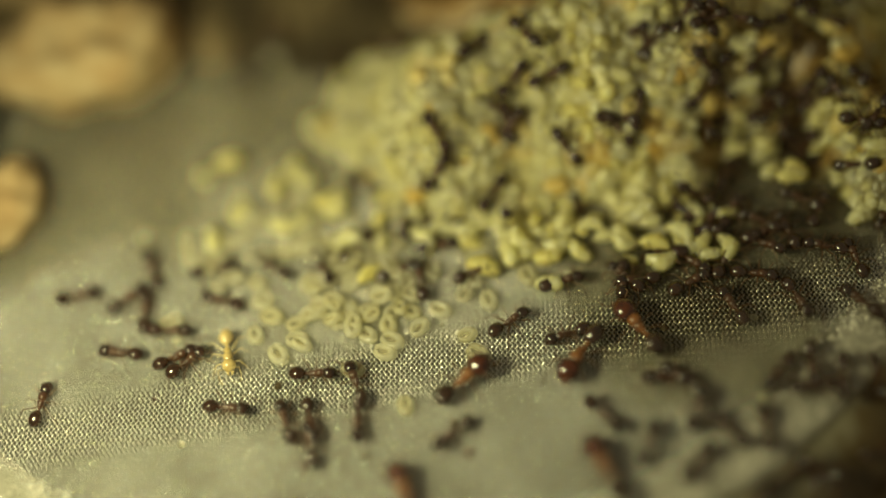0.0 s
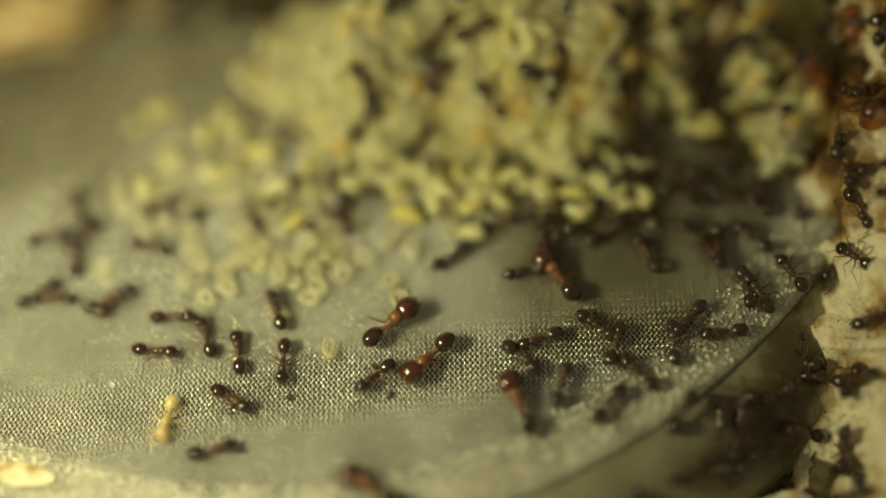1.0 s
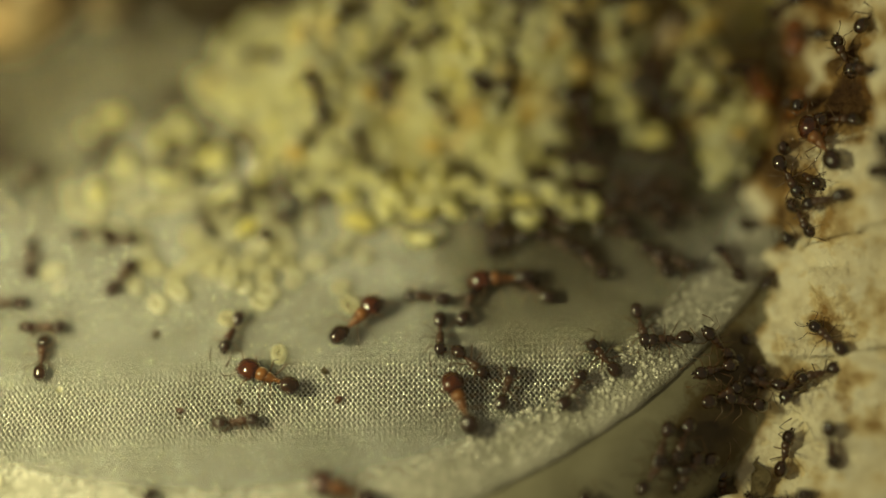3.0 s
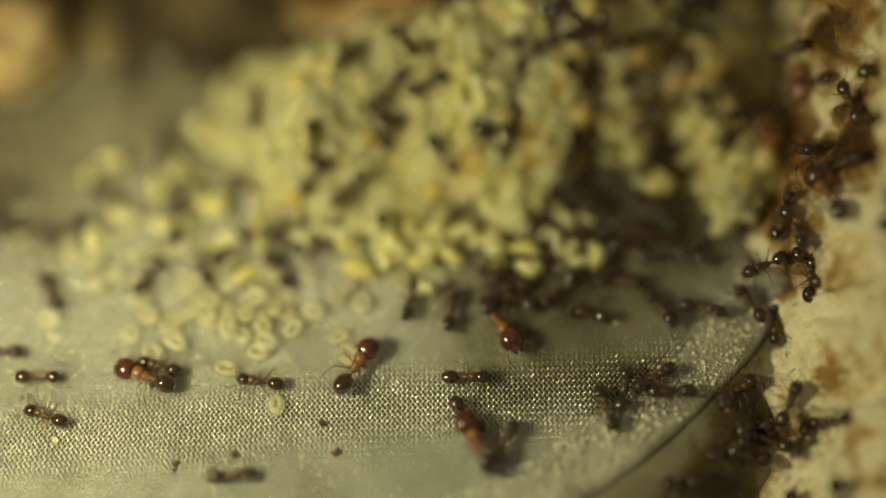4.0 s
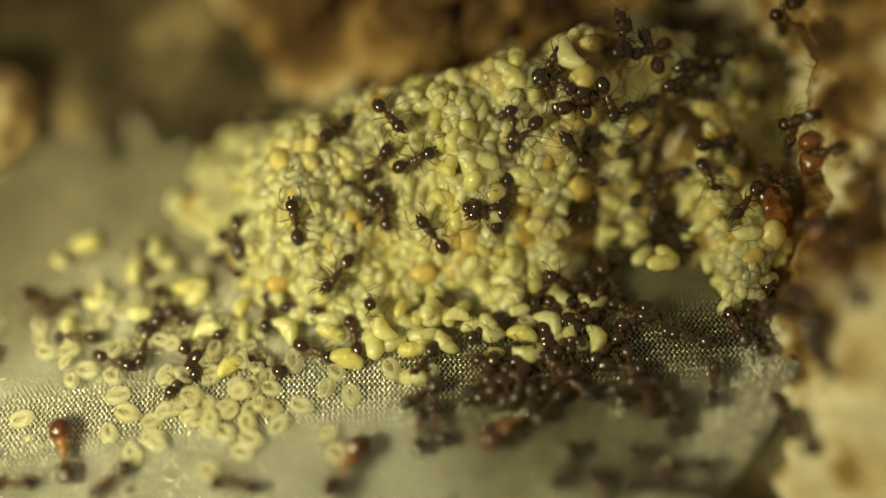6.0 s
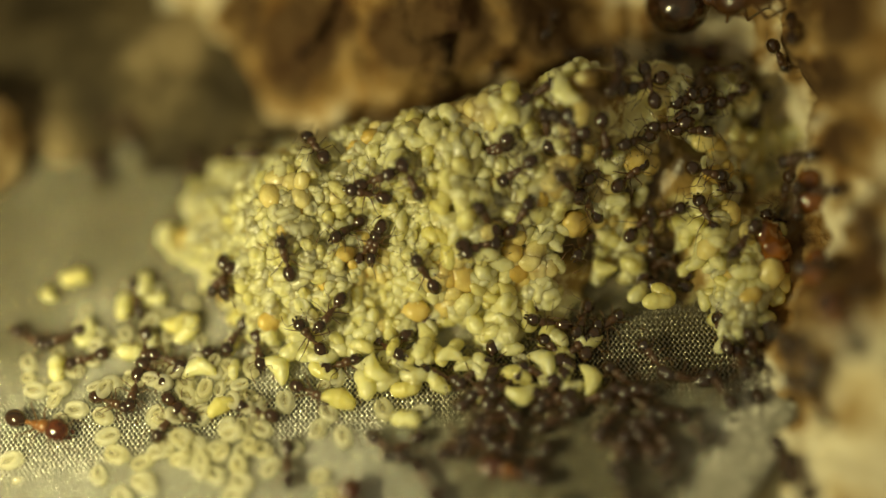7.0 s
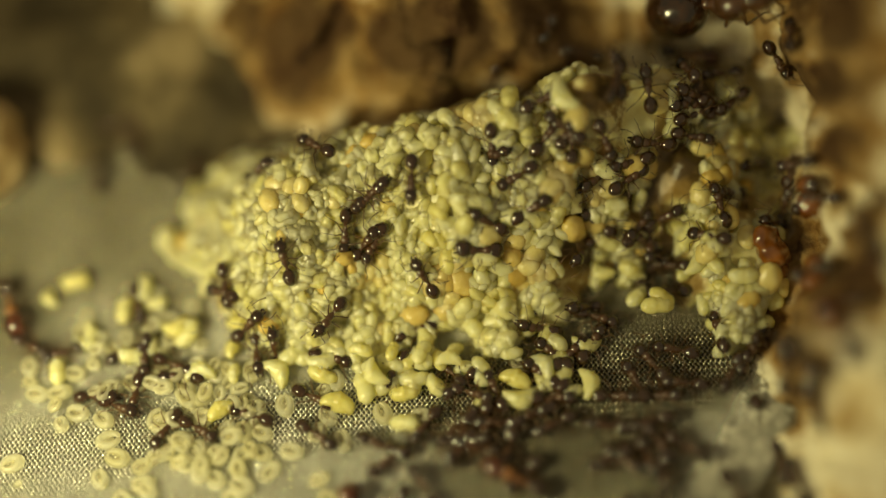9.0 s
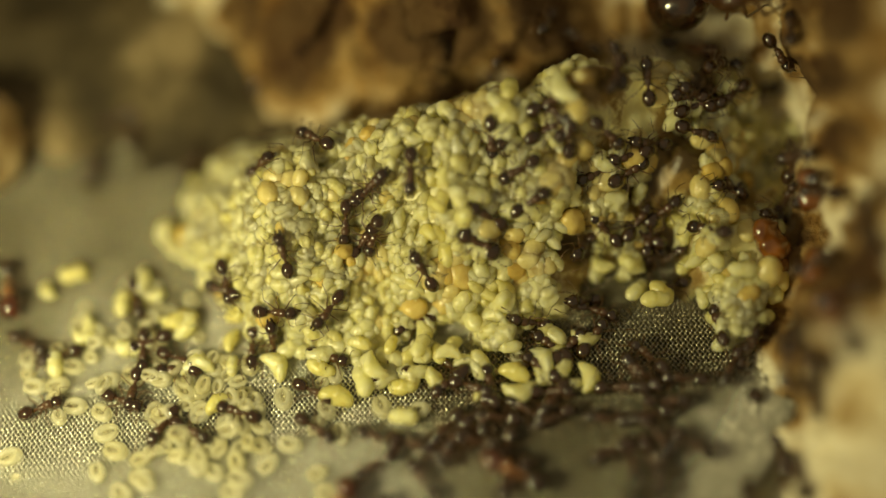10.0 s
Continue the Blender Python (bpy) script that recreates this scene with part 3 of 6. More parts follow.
def build_heap():
    # packed inner heap
    bm = bmesh.new()
    nx, ny = 110, 90
    x0, x1, y0, y1 = -8, 23, -6, 17
    grid = {}
    for i in range(nx + 1):
        for j in range(ny + 1):
            x, y = x0 + (x1 - x0) * i / nx, y0 + (y1 - y0) * j / ny
            h = mound(x, y)
            z = h + 0.15 + 0.3 * wobble(x, y, 0, 1.1, 3) * min(1, h) if h > 0.02 else -0.5
            grid[i, j] = bm.verts.new((x, y, z))
    for i in range(nx):
        for j in range(ny):
            corners = (grid[i, j], grid[i + 1, j], grid[i + 1, j + 1], grid[i, j + 1])
            if max(v.co.z for v in corners) > -0.4:
                bm.faces.new(corners)
    for v in [v for v in bm.verts if not v.link_faces]:
        bm.verts.remove(v)
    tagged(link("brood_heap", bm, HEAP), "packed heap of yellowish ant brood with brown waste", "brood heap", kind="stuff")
    # larvae on its surface
    spots = []
    while len(spots) < 2700:
        x, y = rng.uniform(-7, 22), rng.uniform(-5, 16)
        h = mound(x, y)
        if len(spots) > 2000 and x > 6:
            continue
        if h < 0.03 or (h < 0.35 and rng.random() < 0.5) or (x > 9 and wobble(x, y, 9, 0.45, 2) < rng.uniform(-0.25, 0.2) - (0.25 if x + 0.5 * y < 13.5 else 0.02 if x + 0.5 * y < 16 else -0.16)):
            continue
        spots.append((x, y))
    spots.sort(key=lambda p: (p[0] - 7) ** 2 + 1.5 * p[1] ** 2)
    for i, (x, y) in enumerate(spots):
        amber = any((x - ax) ** 2 + (y - ay) ** 2 < ar * ar for ax, ay, ar in AMBER_SPOTS)
        kind = "seed" if rng.random() < (0.5 if amber else 0.02 + 0.006 * max(0, x - 8)) else rng.choice(("pupa", "plump", "plump", "clump"))
        m = mound_pose(x, y, rng.uniform(0, 360), rng.uniform(-0.25, 0.26), rng.uniform(-38, 38))
        size = rng.uniform(0.72, 1.10) if x > 7.0 + 2.0 * wobble(x, y, 4, 0.4, 2) else rng.uniform(0.36, 0.80 if x > 1.5 else 1.0)
        if i < 400:
            brood(kind, m, size)
        else:
            REST.setdefault(kind, []).append((m, size, pick.choice(FORMS[kind])))


REST = {}


def join_rest():
    for kind, items in REST.items():
        verts, faces, first = [], [], 0
        for m, size, form in items:
            me = SHAPES[form]
            co = np.empty(len(me.vertices) * 3, np.float32)
            me.vertices.foreach_get("co", co)
            me.calc_loop_triangles()
            tri = np.empty(len(me.loop_triangles) * 3, np.int32)
            me.loop_triangles.foreach_get("vertices", tri)
            a = np.array(m)
            verts.append((co.reshape(-1, 3) * size) @ a[:3, :3].T + a[:3, 3])
            faces.append(tri.reshape(-1, 3) + first)
            first += len(me.vertices)
        data = raw_mesh("more_" + NAMES[kind], np.concatenate(verts) / MM, np.concatenate(faces))
        ob = link_mesh(NAMES[kind] + "_mass", data, COATS[kind])
        tagged(ob, TELL[kind][0].replace("larva ", "larvae ").replace("pupa ", "pupae "), "brood", kind="stuff")


build_heap()
YOUNG_A = [(-10.1, -6.5, 14), (-6.5, -7.2, -61), (-5.5, -8.1, -53), (-4.9, -6.8, 20), (-4.8, -7.5, 9), (-4.4, -6.4, 49), (-3.9, -5.9, -13), (-2.8,
           -6.3, -27), (-1.9, -7.4, -50), (-1, -7, -68), (-0.9, -7.7, -22), (-1.2, -8.2, -12), (-0.2, -6.4, -23), (0.2, -7.2, 53), (-0.2, -5.6, -23),
           (-0.9, -5.5, -78), (0.7, -4.5, -79), (1, -6.4, -13), (2.1, -7.6, 14), (2.5, -8.4, -32), (-2.5, -8.9, -7), (-0.3, -10.5, -82), (2.4, -5,
           -57), (3, -6, -80), (4.6, -5, -63), (-7.7, -4.5, -2), (-9.5, -3.6, -13), (-8.5, -3.6, -2), (-6.6, -4.8, -41), (-8, -2.8, -13)]
YOUNG_B = [(-6.4, -3.5, -2), (-5.5, -3.3, -22), (-7.2, -1.3, -3), (-6, -1.3, -58), (-5, -0.8, 20), (-5.1, -1.6, -76), (-6.4, -1.9, -58), (-4.1, -5,
           -2), (-5.9, -6.4, -21), (-4.5, -3.1, -58), (-3.2, -4.1, -41), (-2.6, -4.8, -22), (-2.2, -3.1, -32), (2.7, -3.5, -70), (-8.7, -2.1, -74),
           (-9.9, -2.4, -56), (-1.6, -2.9, -23), (-0.7, -3, -78), (-3.4, -3.5, -50)]
for x, y, a in YOUNG_A + YOUNG_B:
    brood("young", mm(x, y, max(0.0, mound(x, y) - 0.1), 0, rng.uniform(-12, 12), a + rng.uniform(-8, 8)), rng.uniform(0.92, 1.14))
k = 0
while k < 30:
    x, y = rng.gauss(-3.0, 3.6), rng.gauss(-2.9, 1.4)
    if mound(x, y) < 0.05 and y > -5.5:
        brood("young", mm(x, y, rng.choice((0.0, 0.0, 0.3)), rng.uniform(-20, 20), rng.uniform(-20, 20), rng.uniform(0, 360)), rng.uniform(0.7, 0.95))
        k += 1
k = 0
while k < 24:
    x, y = rng.uniform(-9.5, -3), rng.uniform(-3, 1.5)
    brood(rng.choice(("young", "young", "plump")), mm(x, y, 0.0, rng.uniform(-15, 15), rng.uniform(-15, 15), rng.uniform(0, 360)), rng.uniform(0.65, 0.95))
    k += 1
k = 0
while k < 32:                   # a denser patch of young larvae
    x, y = rng.gauss(-2.6, 2.4), rng.gauss(-6.0, 1.2)
    if y > -8.4:
        brood("young", mm(x, y, rng.choice((0.0, 0.25)), rng.uniform(-25, 25), rng.uniform(-25, 25), rng.uniform(0, 360)), rng.uniform(0.85, 1.1))
        k += 1
k = 0
while k < 62:                   # brood that spilled from the heap
    x, y = rng.uniform(-5, 13), rng.gauss(-2.8, 1.2)
    if mound(x, y) < 0.03 and y > -5.8:
        brood(rng.choice(("plump", "pupa", "plump", "young")), mm(x, y, 0.0, 0, rng.uniform(-15, 15), rng.uniform(0, 360)), rng.uniform(0.7, 1.05))
        k += 1
for cx, cy, count in ((16.2, -0.9, 5), (17.6, 0.4, 7), (18.6, -0.4, 6), (18.0, 2.0, 7), (6.6, -3.4, 9), (4.3, -3.0, 9)):      # stuck-together clumps
    for k in range(count):
        x, y = cx + rng.gauss(0, 0.5), cy + rng.gauss(0, 0.4)
        brood("plump" if k % 2 else "pupa", mm(x, y, mound(x, y) + rng.choice((0, 0.1, 0.5)), 0, rng.uniform(-30, 30), rng.uniform(0, 360)), rng.uniform(0.7, 0.95))
join_rest()


# ---- ants ----
def build_ant(major=False, pale=False):
    """One ant in parts, facing +x, feet on z = 0, at the origin."""
    dark, brown, limb = (CALLOW, CALLOW, CALLOW) if pale else (DARK, BROWN, LIMB)
    ant = new("major_ant" if major else "ant")
    ant.empty_display_size = MM
    bm = bmesh.new()
    if major:
        ball(bm, (1.20, 0, 0.78), (0.66, 0.62, 0.50), (0, 12, 0), 20, 14)
        for v in bm.verts:
            if v.co.x < 1.1:
                v.co.z -= 0.14 * max(0, 1 - abs(v.co.y) / 0.2) * (1.1 - v.co.x)
        for s in (-1, 1):
            ball(bm, (1.80, s * 0.20, 0.60), (0.22, 0.10, 0.08), (0, 15, -s * 25), 10, 6)
            ball(bm, (1.45, s * 0.48, 0.86), (0.08, 0.05, 0.07), seg=8, rings=6)
    else:
        ball(bm, (0.82, 0, 0.52), (0.35, 0.32, 0.28), (0, 20, 0), 18, 12)
        for s in (-1, 1):
            ball(bm, (1.17, s * 0.11, 0.40), (0.13, 0.06, 0.05), (0, 20, -s * 25), 8, 6)
            ball(bm, (0.92, s * 0.26, 0.58), (0.06, 0.04, 0.05), seg=8, rings=6)
    link("head", bm, RED if major else dark, ant)
    bm = bmesh.new()
    if major:
        ball(bm, (0.46, 0, 0.80), (0.40, 0.38, 0.36), (0, 10, 0))
        ball(bm, (0.12, 0, 0.70), (0.36, 0.28, 0.27))
        ball(bm, (-0.10, 0, 0.68), (0.22, 0.22, 0.21))
    else:
        ball(bm, (0.40, 0, 0.54), (0.27, 0.23, 0.22), (0, 8, 0))
        ball(bm, (0.12, 0, 0.48), (0.27, 0.18, 0.18))
        ball(bm, (-0.06, 0, 0.46), (0.15, 0.15, 0.15))
    link("thorax", bm, AMBER if major else brown, ant)
    bm = bmesh.new()
    k = 1.45 if major else 1.0
    x0 = -0.32 if major else -0.17
    ball(bm, (x0, 0, 0.46 * k), (0.11 * k, 0.08 * k, 0.12 * k), (0, -20, 0), 10, 8)
    ball(bm, (x0 - 0.17 * k, 0, 0.45 * k), (0.11 * k, 0.11 * k, 0.11 * k), seg=10, rings=8)
    link("petiole", bm, AMBER if major else brown, ant)
    bm = bmesh.new()
    made = ball(bm, (x0 - 0.56 * k, 0, 0.47 * k), (0.42 * k, 0.34 * k, 0.31 * k), (0, -6, 0), 20, 16)
    for v in made:                                      # faint plates
        v.co.z += 0.008 * k * math.sin(v.co.x * 16 / k)
    link("gaster", bm, dark, ant)
    for s in (-1, 1):
        bm = bmesh.new()
        if major:
            tube(bm, [(1.62, s * 0.28, 0.80), (1.85, s * 0.70, 1.02), (2.25, s * 0.75, 0.70), (2.55, s * 0.62, 0.45)], [0.03, 0.024, 0.024, 0.04])
        else:
            tube(bm, [(1.02, s * 0.14, 0.55), (1.12, s * 0.50, 0.78), (1.42, s * 0.52, 0.50), (1.66, s * 0.42, 0.28)], [0.02, 0.017, 0.018, 0.034])
        link("antenna", bm, limb, ant)
        for j, (hx, reach, ahead) in enumerate(((0.45, 0.80, 0.55), (0.18, 0.95, -0.05), (0.02, 0.95, -0.75))):
            kx = 1.35 if major else 1.0
            hip = V((hx * kx, s * 0.11 * kx, 0.42 * kx))
            bm = bmesh.new()
            tube(bm, [(0, 0, 0), (ahead * 0.25 * kx, s * 0.16 * kx, -0.04), (ahead * 0.62 * kx, s * 0.55 * reach * kx, 0.28 * kx),
                      (ahead * 0.9 * kx, s * 0.86 * reach * kx, -0.22 * kx), (ahead * 1.15 * kx, s * 1.02 * reach * kx, -0.40 * kx)],
                 [0.045 * kx, 0.032 * kx, 0.022 * kx, 0.013 * kx, 0.007 * kx])
            link("leg", bm, limb, ant, at=Matrix.Translation(hip * MM))
    size = 0.78 if major else 0.85
    for o in ant.children:
        o.data.transform(Matrix.Scale(size, 4))
        o.matrix_basis = Matrix.Translation(o.matrix_basis.translation * size)
    if major:
        tagged(ant, "large-headed red brown soldier ant on the mesh", "ant", "soldier ants")
    elif pale:
        tagged(ant, "pale golden newly hatched worker ant on the mesh", "ant")
    else:
        tagged(ant, "small glossy dark brown worker ant", "ant", "worker ants")
    return ant


def build_queen():
    """The queen: a soldier's parts with a far larger gaster."""
    queen = new("queen_ant")
    queen.empty_display_size = MM
    bm = bmesh.new()
    ball(bm, (2.0, 0, 1.1), (0.62, 0.60, 0.48), (0, 15, 0), 18, 12)
    link("head", bm, BROWN, queen)
    bm = bmesh.new()
    ball(bm, (0.9, 0, 1.25), (0.80, 0.62, 0.62), (0, 6, 0), 18, 12)
    ball(bm, (0.2, 0, 1.1), (0.40, 0.45, 0.45), seg=14, rings=10)
    link("thorax", bm, BROWN, queen)
    bm = bmesh.new()
    ball(bm, (-0.35, 0, 1.0), (0.28, 0.3, 0.34), seg=12, rings=8)
    link("petiole", bm, BROWN, queen)
    bm = bmesh.new()
    made = ball(bm, (-1.9, 0, 1.25), (1.45, 1.2, 1.15), seg=28, rings=20)
    for v in made:
        v.co.z += 0.03 * math.sin(v.co.x * 7)
    link("gaster", bm, DARK, queen)
    for s in (-1, 1):
        bm = bmesh.new()
        tube(bm, [(2.35, s * 0.3, 1.2), (2.6, s * 0.8, 1.4), (3.1, s * 0.8, 1.0)], [0.04, 0.03, 0.05])
        link("antenna", bm, LIMB, queen)
        for hx, ahead in ((1.2, 0.6), (0.8, 0.0), (0.4, -0.8)):
            bm = bmesh.new()
            tube(bm, [(0, 0, 0), (ahead * 0.8, s * 0.9, 0.4), (ahead * 1.4, s * 1.5, -0.6), (ahead * 1.8, s * 1.8, -0.85)], [0.10, 0.07, 0.05, 0.03])
            link("leg", bm, LIMB, queen, at=mm(hx, s * 0.4, 0.85))
    return tagged(queen, "large dark brown queen ant with a swollen glossy gaster", "ant", "queen ants")


def surface_tree():
    """What ants walk on: heap, plaster, rim, floor and ground, in millimetres."""
    from mathutils.bvhtree import BVHTree
    points, faces = [], []
    for name, lift in (("brood_heap", 0.45), ("wall_plaster", 0.0), ("rim", 0.0), ("ground", 0.0), ("skirt", 0.0), ("floor", 0.28)):
        me, first = bpy.data.objects[name].data, len(points)
        points += [v.co / MM + V((0, 0, lift)) for v in me.vertices]
        faces += [[first + i for i in p.vertices] for p in me.polygons]
    return BVHTree.FromPolygons(points, faces)


TREE = surface_tree()


def perch(x, y, z, hx, hy, hz):
    """The pose of a thing that stands on the nearest surface and faces along (hx, hy, hz)."""
    p, n, _, _ = TREE.find_nearest(V((x, y, z)))
    if n.z < -0.2 or n.dot(V((2, -35, 40)) - p) < 0:
        n = -n
    f = V((hx, hy, hz))
    f = (f - n * f.dot(n))
    f = f.normalized() if f.length > 0.05 else n.orthogonal().normalized()
    m = Matrix((f, n.cross(f), n)).transposed().to_4x4()
    return Matrix.Translation(p * MM) @ m


WORKER, SOLDIER = build_ant(), build_ant(True)
spare = random.Random(11)
EDGE = []                       # resting places of ants that hardly move: x, y, z, heading
for k in range(34):             # on the plaster
    p = wall_point(spare.uniform(0.12, 0.70), spare.uniform(0.25, 0.97))
    EDGE.append((*p, spare.uniform(-1, 1), spare.uniform(-1, 1), spare.uniform(-1, 1)))
for k in range(17):             # in the gap under the rim
    a = spare.uniform(-1.1, -0.55)
    r = OUTER + spare.uniform(0.8, 4.2)
    EDGE.append((DISC_X + r * math.cos(a), DISC_Y + r * math.sin(a), -1.2, spare.uniform(-1, 1), spare.uniform(-1, 1), 0))
for k in range(12):             # crowd between heap and rim
    EDGE.append((spare.uniform(7, 18.5), spare.gauss(-4.5, 2.8), 0, spare.uniform(-1, 1), spare.uniform(-1, 1), 0))
for k in range(9):             # along the foot of the plaster
    y = spare.uniform(-11, 6)
    EDGE.append((20.0 - 0.01 * y * y, y, spare.uniform(0.2, 5.0), spare.uniform(-1, 1), spare.uniform(-1, 1), spare.uniform(-1, 1)))
for k in range(26):             # back of the floor
    EDGE.append((spare.uniform(-16, 1), spare.uniform(5, 15), 0.5, spare.uniform(-1, 1), spare.uniform(-1, 1), 0))
for k in range(32):             # on the heap
    x, y = spare.gauss(13.4, 3.6), spare.uniform(0.5, 8.5)
    EDGE.append((x, y, mound(x, y) + 0.2, spare.uniform(-1, 1), spare.uniform(-1, 1), 0))


CROWD = []                      # ants that leave the foot of the heap for the open mesh
# where some of them begin, out on the mesh
OUTLIERS = [(-13.9, -5.2), (-11.9, -5.5), (-11.1, -4.0), (-8.4, -4.0), (-5.9, -4.3), (0.3, -5.2), (2.5, -4.7), (3.8, -7.1), (6.0, -5.4), (12.5, -4.8), (10.9, -11.4),
            (13.4, -12.0), (-3.7, -12.2), (-4.9, -11.1), (-2.1, -9.8), (-14.8, -10.1), (17.6, -5.0), (17.6, -6.8), (16.4, -2.6), (17.5, -10.0), (12.7, -14.8)]
for k, (x, y) in enumerate(OUTLIERS):
    left = x < 1
    a = (spare.uniform(-15, 0), spare.uniform(-3.5, 3.5)) if left else (spare.uniform(11, 18.5), spare.gauss(-0.4, 1.5))
    b = (a[0] * 0.7 + spare.uniform(-3, 3), a[1] - spare.uniform(0.2, 3.0)) if left else (spare.uniform(4, 18), spare.uniform(-12.0, -3.0))
    rows = []
    for t, p, q, f in ((0, (x, y), a, 0.0), (0.5, (x, y), a, 0.02), (1.0, (x, y), a, 0.10), (1.6, (x, y), a, 0.5), (2.4, (x, y), a, 0.97), (4.0, a, b, 0.15), (5.5, a, b, 0.8),
                       (7.5, a, b, 0.92), (10, a, b, 1.0)):
        px, py = p[0] + (q[0] - p[0]) * f + spare.gauss(0, 0.1), p[1] + (q[1] - p[1]) * f + spare.gauss(0, 0.1)
        rows.append((t, px, py, mound(px, py), q[0] - p[0], q[1] - p[1], 0))
    CROWD.append(rows)
for k in range(12):
    a = (spare.uniform(10.5, 19), spare.gauss(0.6, 1.9))
    b = (spare.uniform(7.0, 17.5), spare.uniform(-6.0, 0.5))
    c = (spare.uniform(4.0, 18.5), spare.uniform(-12.0, -3.5))
    rows = []
    for t, p, q, f in ((0, a, b, 0), (1.3, a, b, 0.04), (2.6, a, b, 0.12), (4.2, a, b, 0.7), (5.5, b, c, 0.02), (6.4, b, c, 0.3), (7.4, b, c, 0.85), (8.6, b, c, 0.93), (10, b, c, 1.0)):
        x, y = p[0] + (q[0] - p[0]) * f + spare.gauss(0, 0.12), p[1] + (q[1] - p[1]) * f + spare.gauss(0, 0.12)
        rows.append((t, min(x, 18.5), y, mound(min(x, 18.5), y), q[0] - p[0] + spare.gauss(0, 1.2), q[1] - p[1] + spare.gauss(0, 1.2), 0))
    CROWD.append(rows)


def herd(first, count):
    return [first] + [copy_thing(first, Matrix.Identity(4)) for _ in range(count - 1)]


WORKERS, SOLDIERS = herd(WORKER, 91 + len(EDGE) + len(CROWD)), herd(SOLDIER, 8)
QUEEN, CALLOW_ANT = build_queen(), build_ant(pale=True)


# ---- loose lumps ----
def lump(name, at, radii, material, grain, seed, label, category, seg=40, rough=0.32):
    bm = bmesh.new()
    made = ball(bm, (0, 0, radii[2] * 0.7), radii, seg=seg, rings=seg // 2 + 4)
    for v in made:
        d = wobble(v.co.x + seed, v.co.y, v.co.z, grain, 4)
        v.co += v.co.normalized() * d * rough * min(radii)
        v.co.z = max(v.co.z, -0.1)
    return tagged(link(name, bm, material, at=at), label, category)


lump("plaster_chunk", mm(-15.2, 6.4, 0.4, 0, 0, 10), (4.6, 2.8, 2.3), CRUMB, 0.5, 3, "pale orange crumb of plaster on the floor", "plaster chunk")
lump("plaster_chunk", mm(-18.0, -0.9, 0, 0, 0, 60), (2.2, 1.6, 1.5), CRUMB, 0.7, 9, "small pale orange crumb on the mesh floor", "plaster chunk")
lump("plaster_chunk", mm(-20, 13, 1.0, 0, 0, -20), (3.5, 2.8, 2.4), CRUMB, 0.5, 14, "cream crumb of plaster at the back", "plaster chunk")
for x, y, z, r in ((20.5, 0.5, 1.6, 0.85), (20.6, 1.0, 2.4, 0.75), (20.6, 1.5, 3.2, 0.65), (20.7, 2.0, 3.9, 0.55), (20.4, 0.0, 1.1, 0.6), (20.9, 0.3, 2.6, 0.6),
                   (21.2, -2.2, 2.6, 0.6), (21.3, -1.5, 3.2, 0.55), (21.2, -3.0, 4.2, 0.7), (21.0, -0.8, 2.6, 0.5)):
    m = perch(x, y, z, 0, 0, 1)
    lump("amber_droplet", m @ mm(0, 0, -0.25), (r, r * 0.8, r * 0.7), HONEY, 1.4, x + z, "glossy amber drop stuck to the plaster", "droplet", 24)


lump("plaster_chunk", mm(-12.2, -15.4, 0.0, 0, 0, -8), (1.5, 0.5, 0.28), PLASTER, 1.6, 21, "pale crust of plaster stuck to the rim", "plaster chunk")
lump("plaster_chunk", mm(16.9, -17.6, -3.6, 0, 0, 25), (2.1, 1.4, 1.6), PLASTER, 0.8, 33, "rough cream lump of plaster below the rim", "plaster chunk")
for k in range(14):
    x, y = spare.uniform(-11, 15), spare.uniform(-15, -6)
    r = spare.uniform(0.06, 0.15)
    lump("crumb", mm(x, y, 0, 0, 0, spare.uniform(0, 360)), (r * 1.3, r, r * 0.7), spare.choice((DEBRIS, BROWN, YOUNG)), 3.0, k, "tiny crumb of debris on the mesh", "crumb", 10)


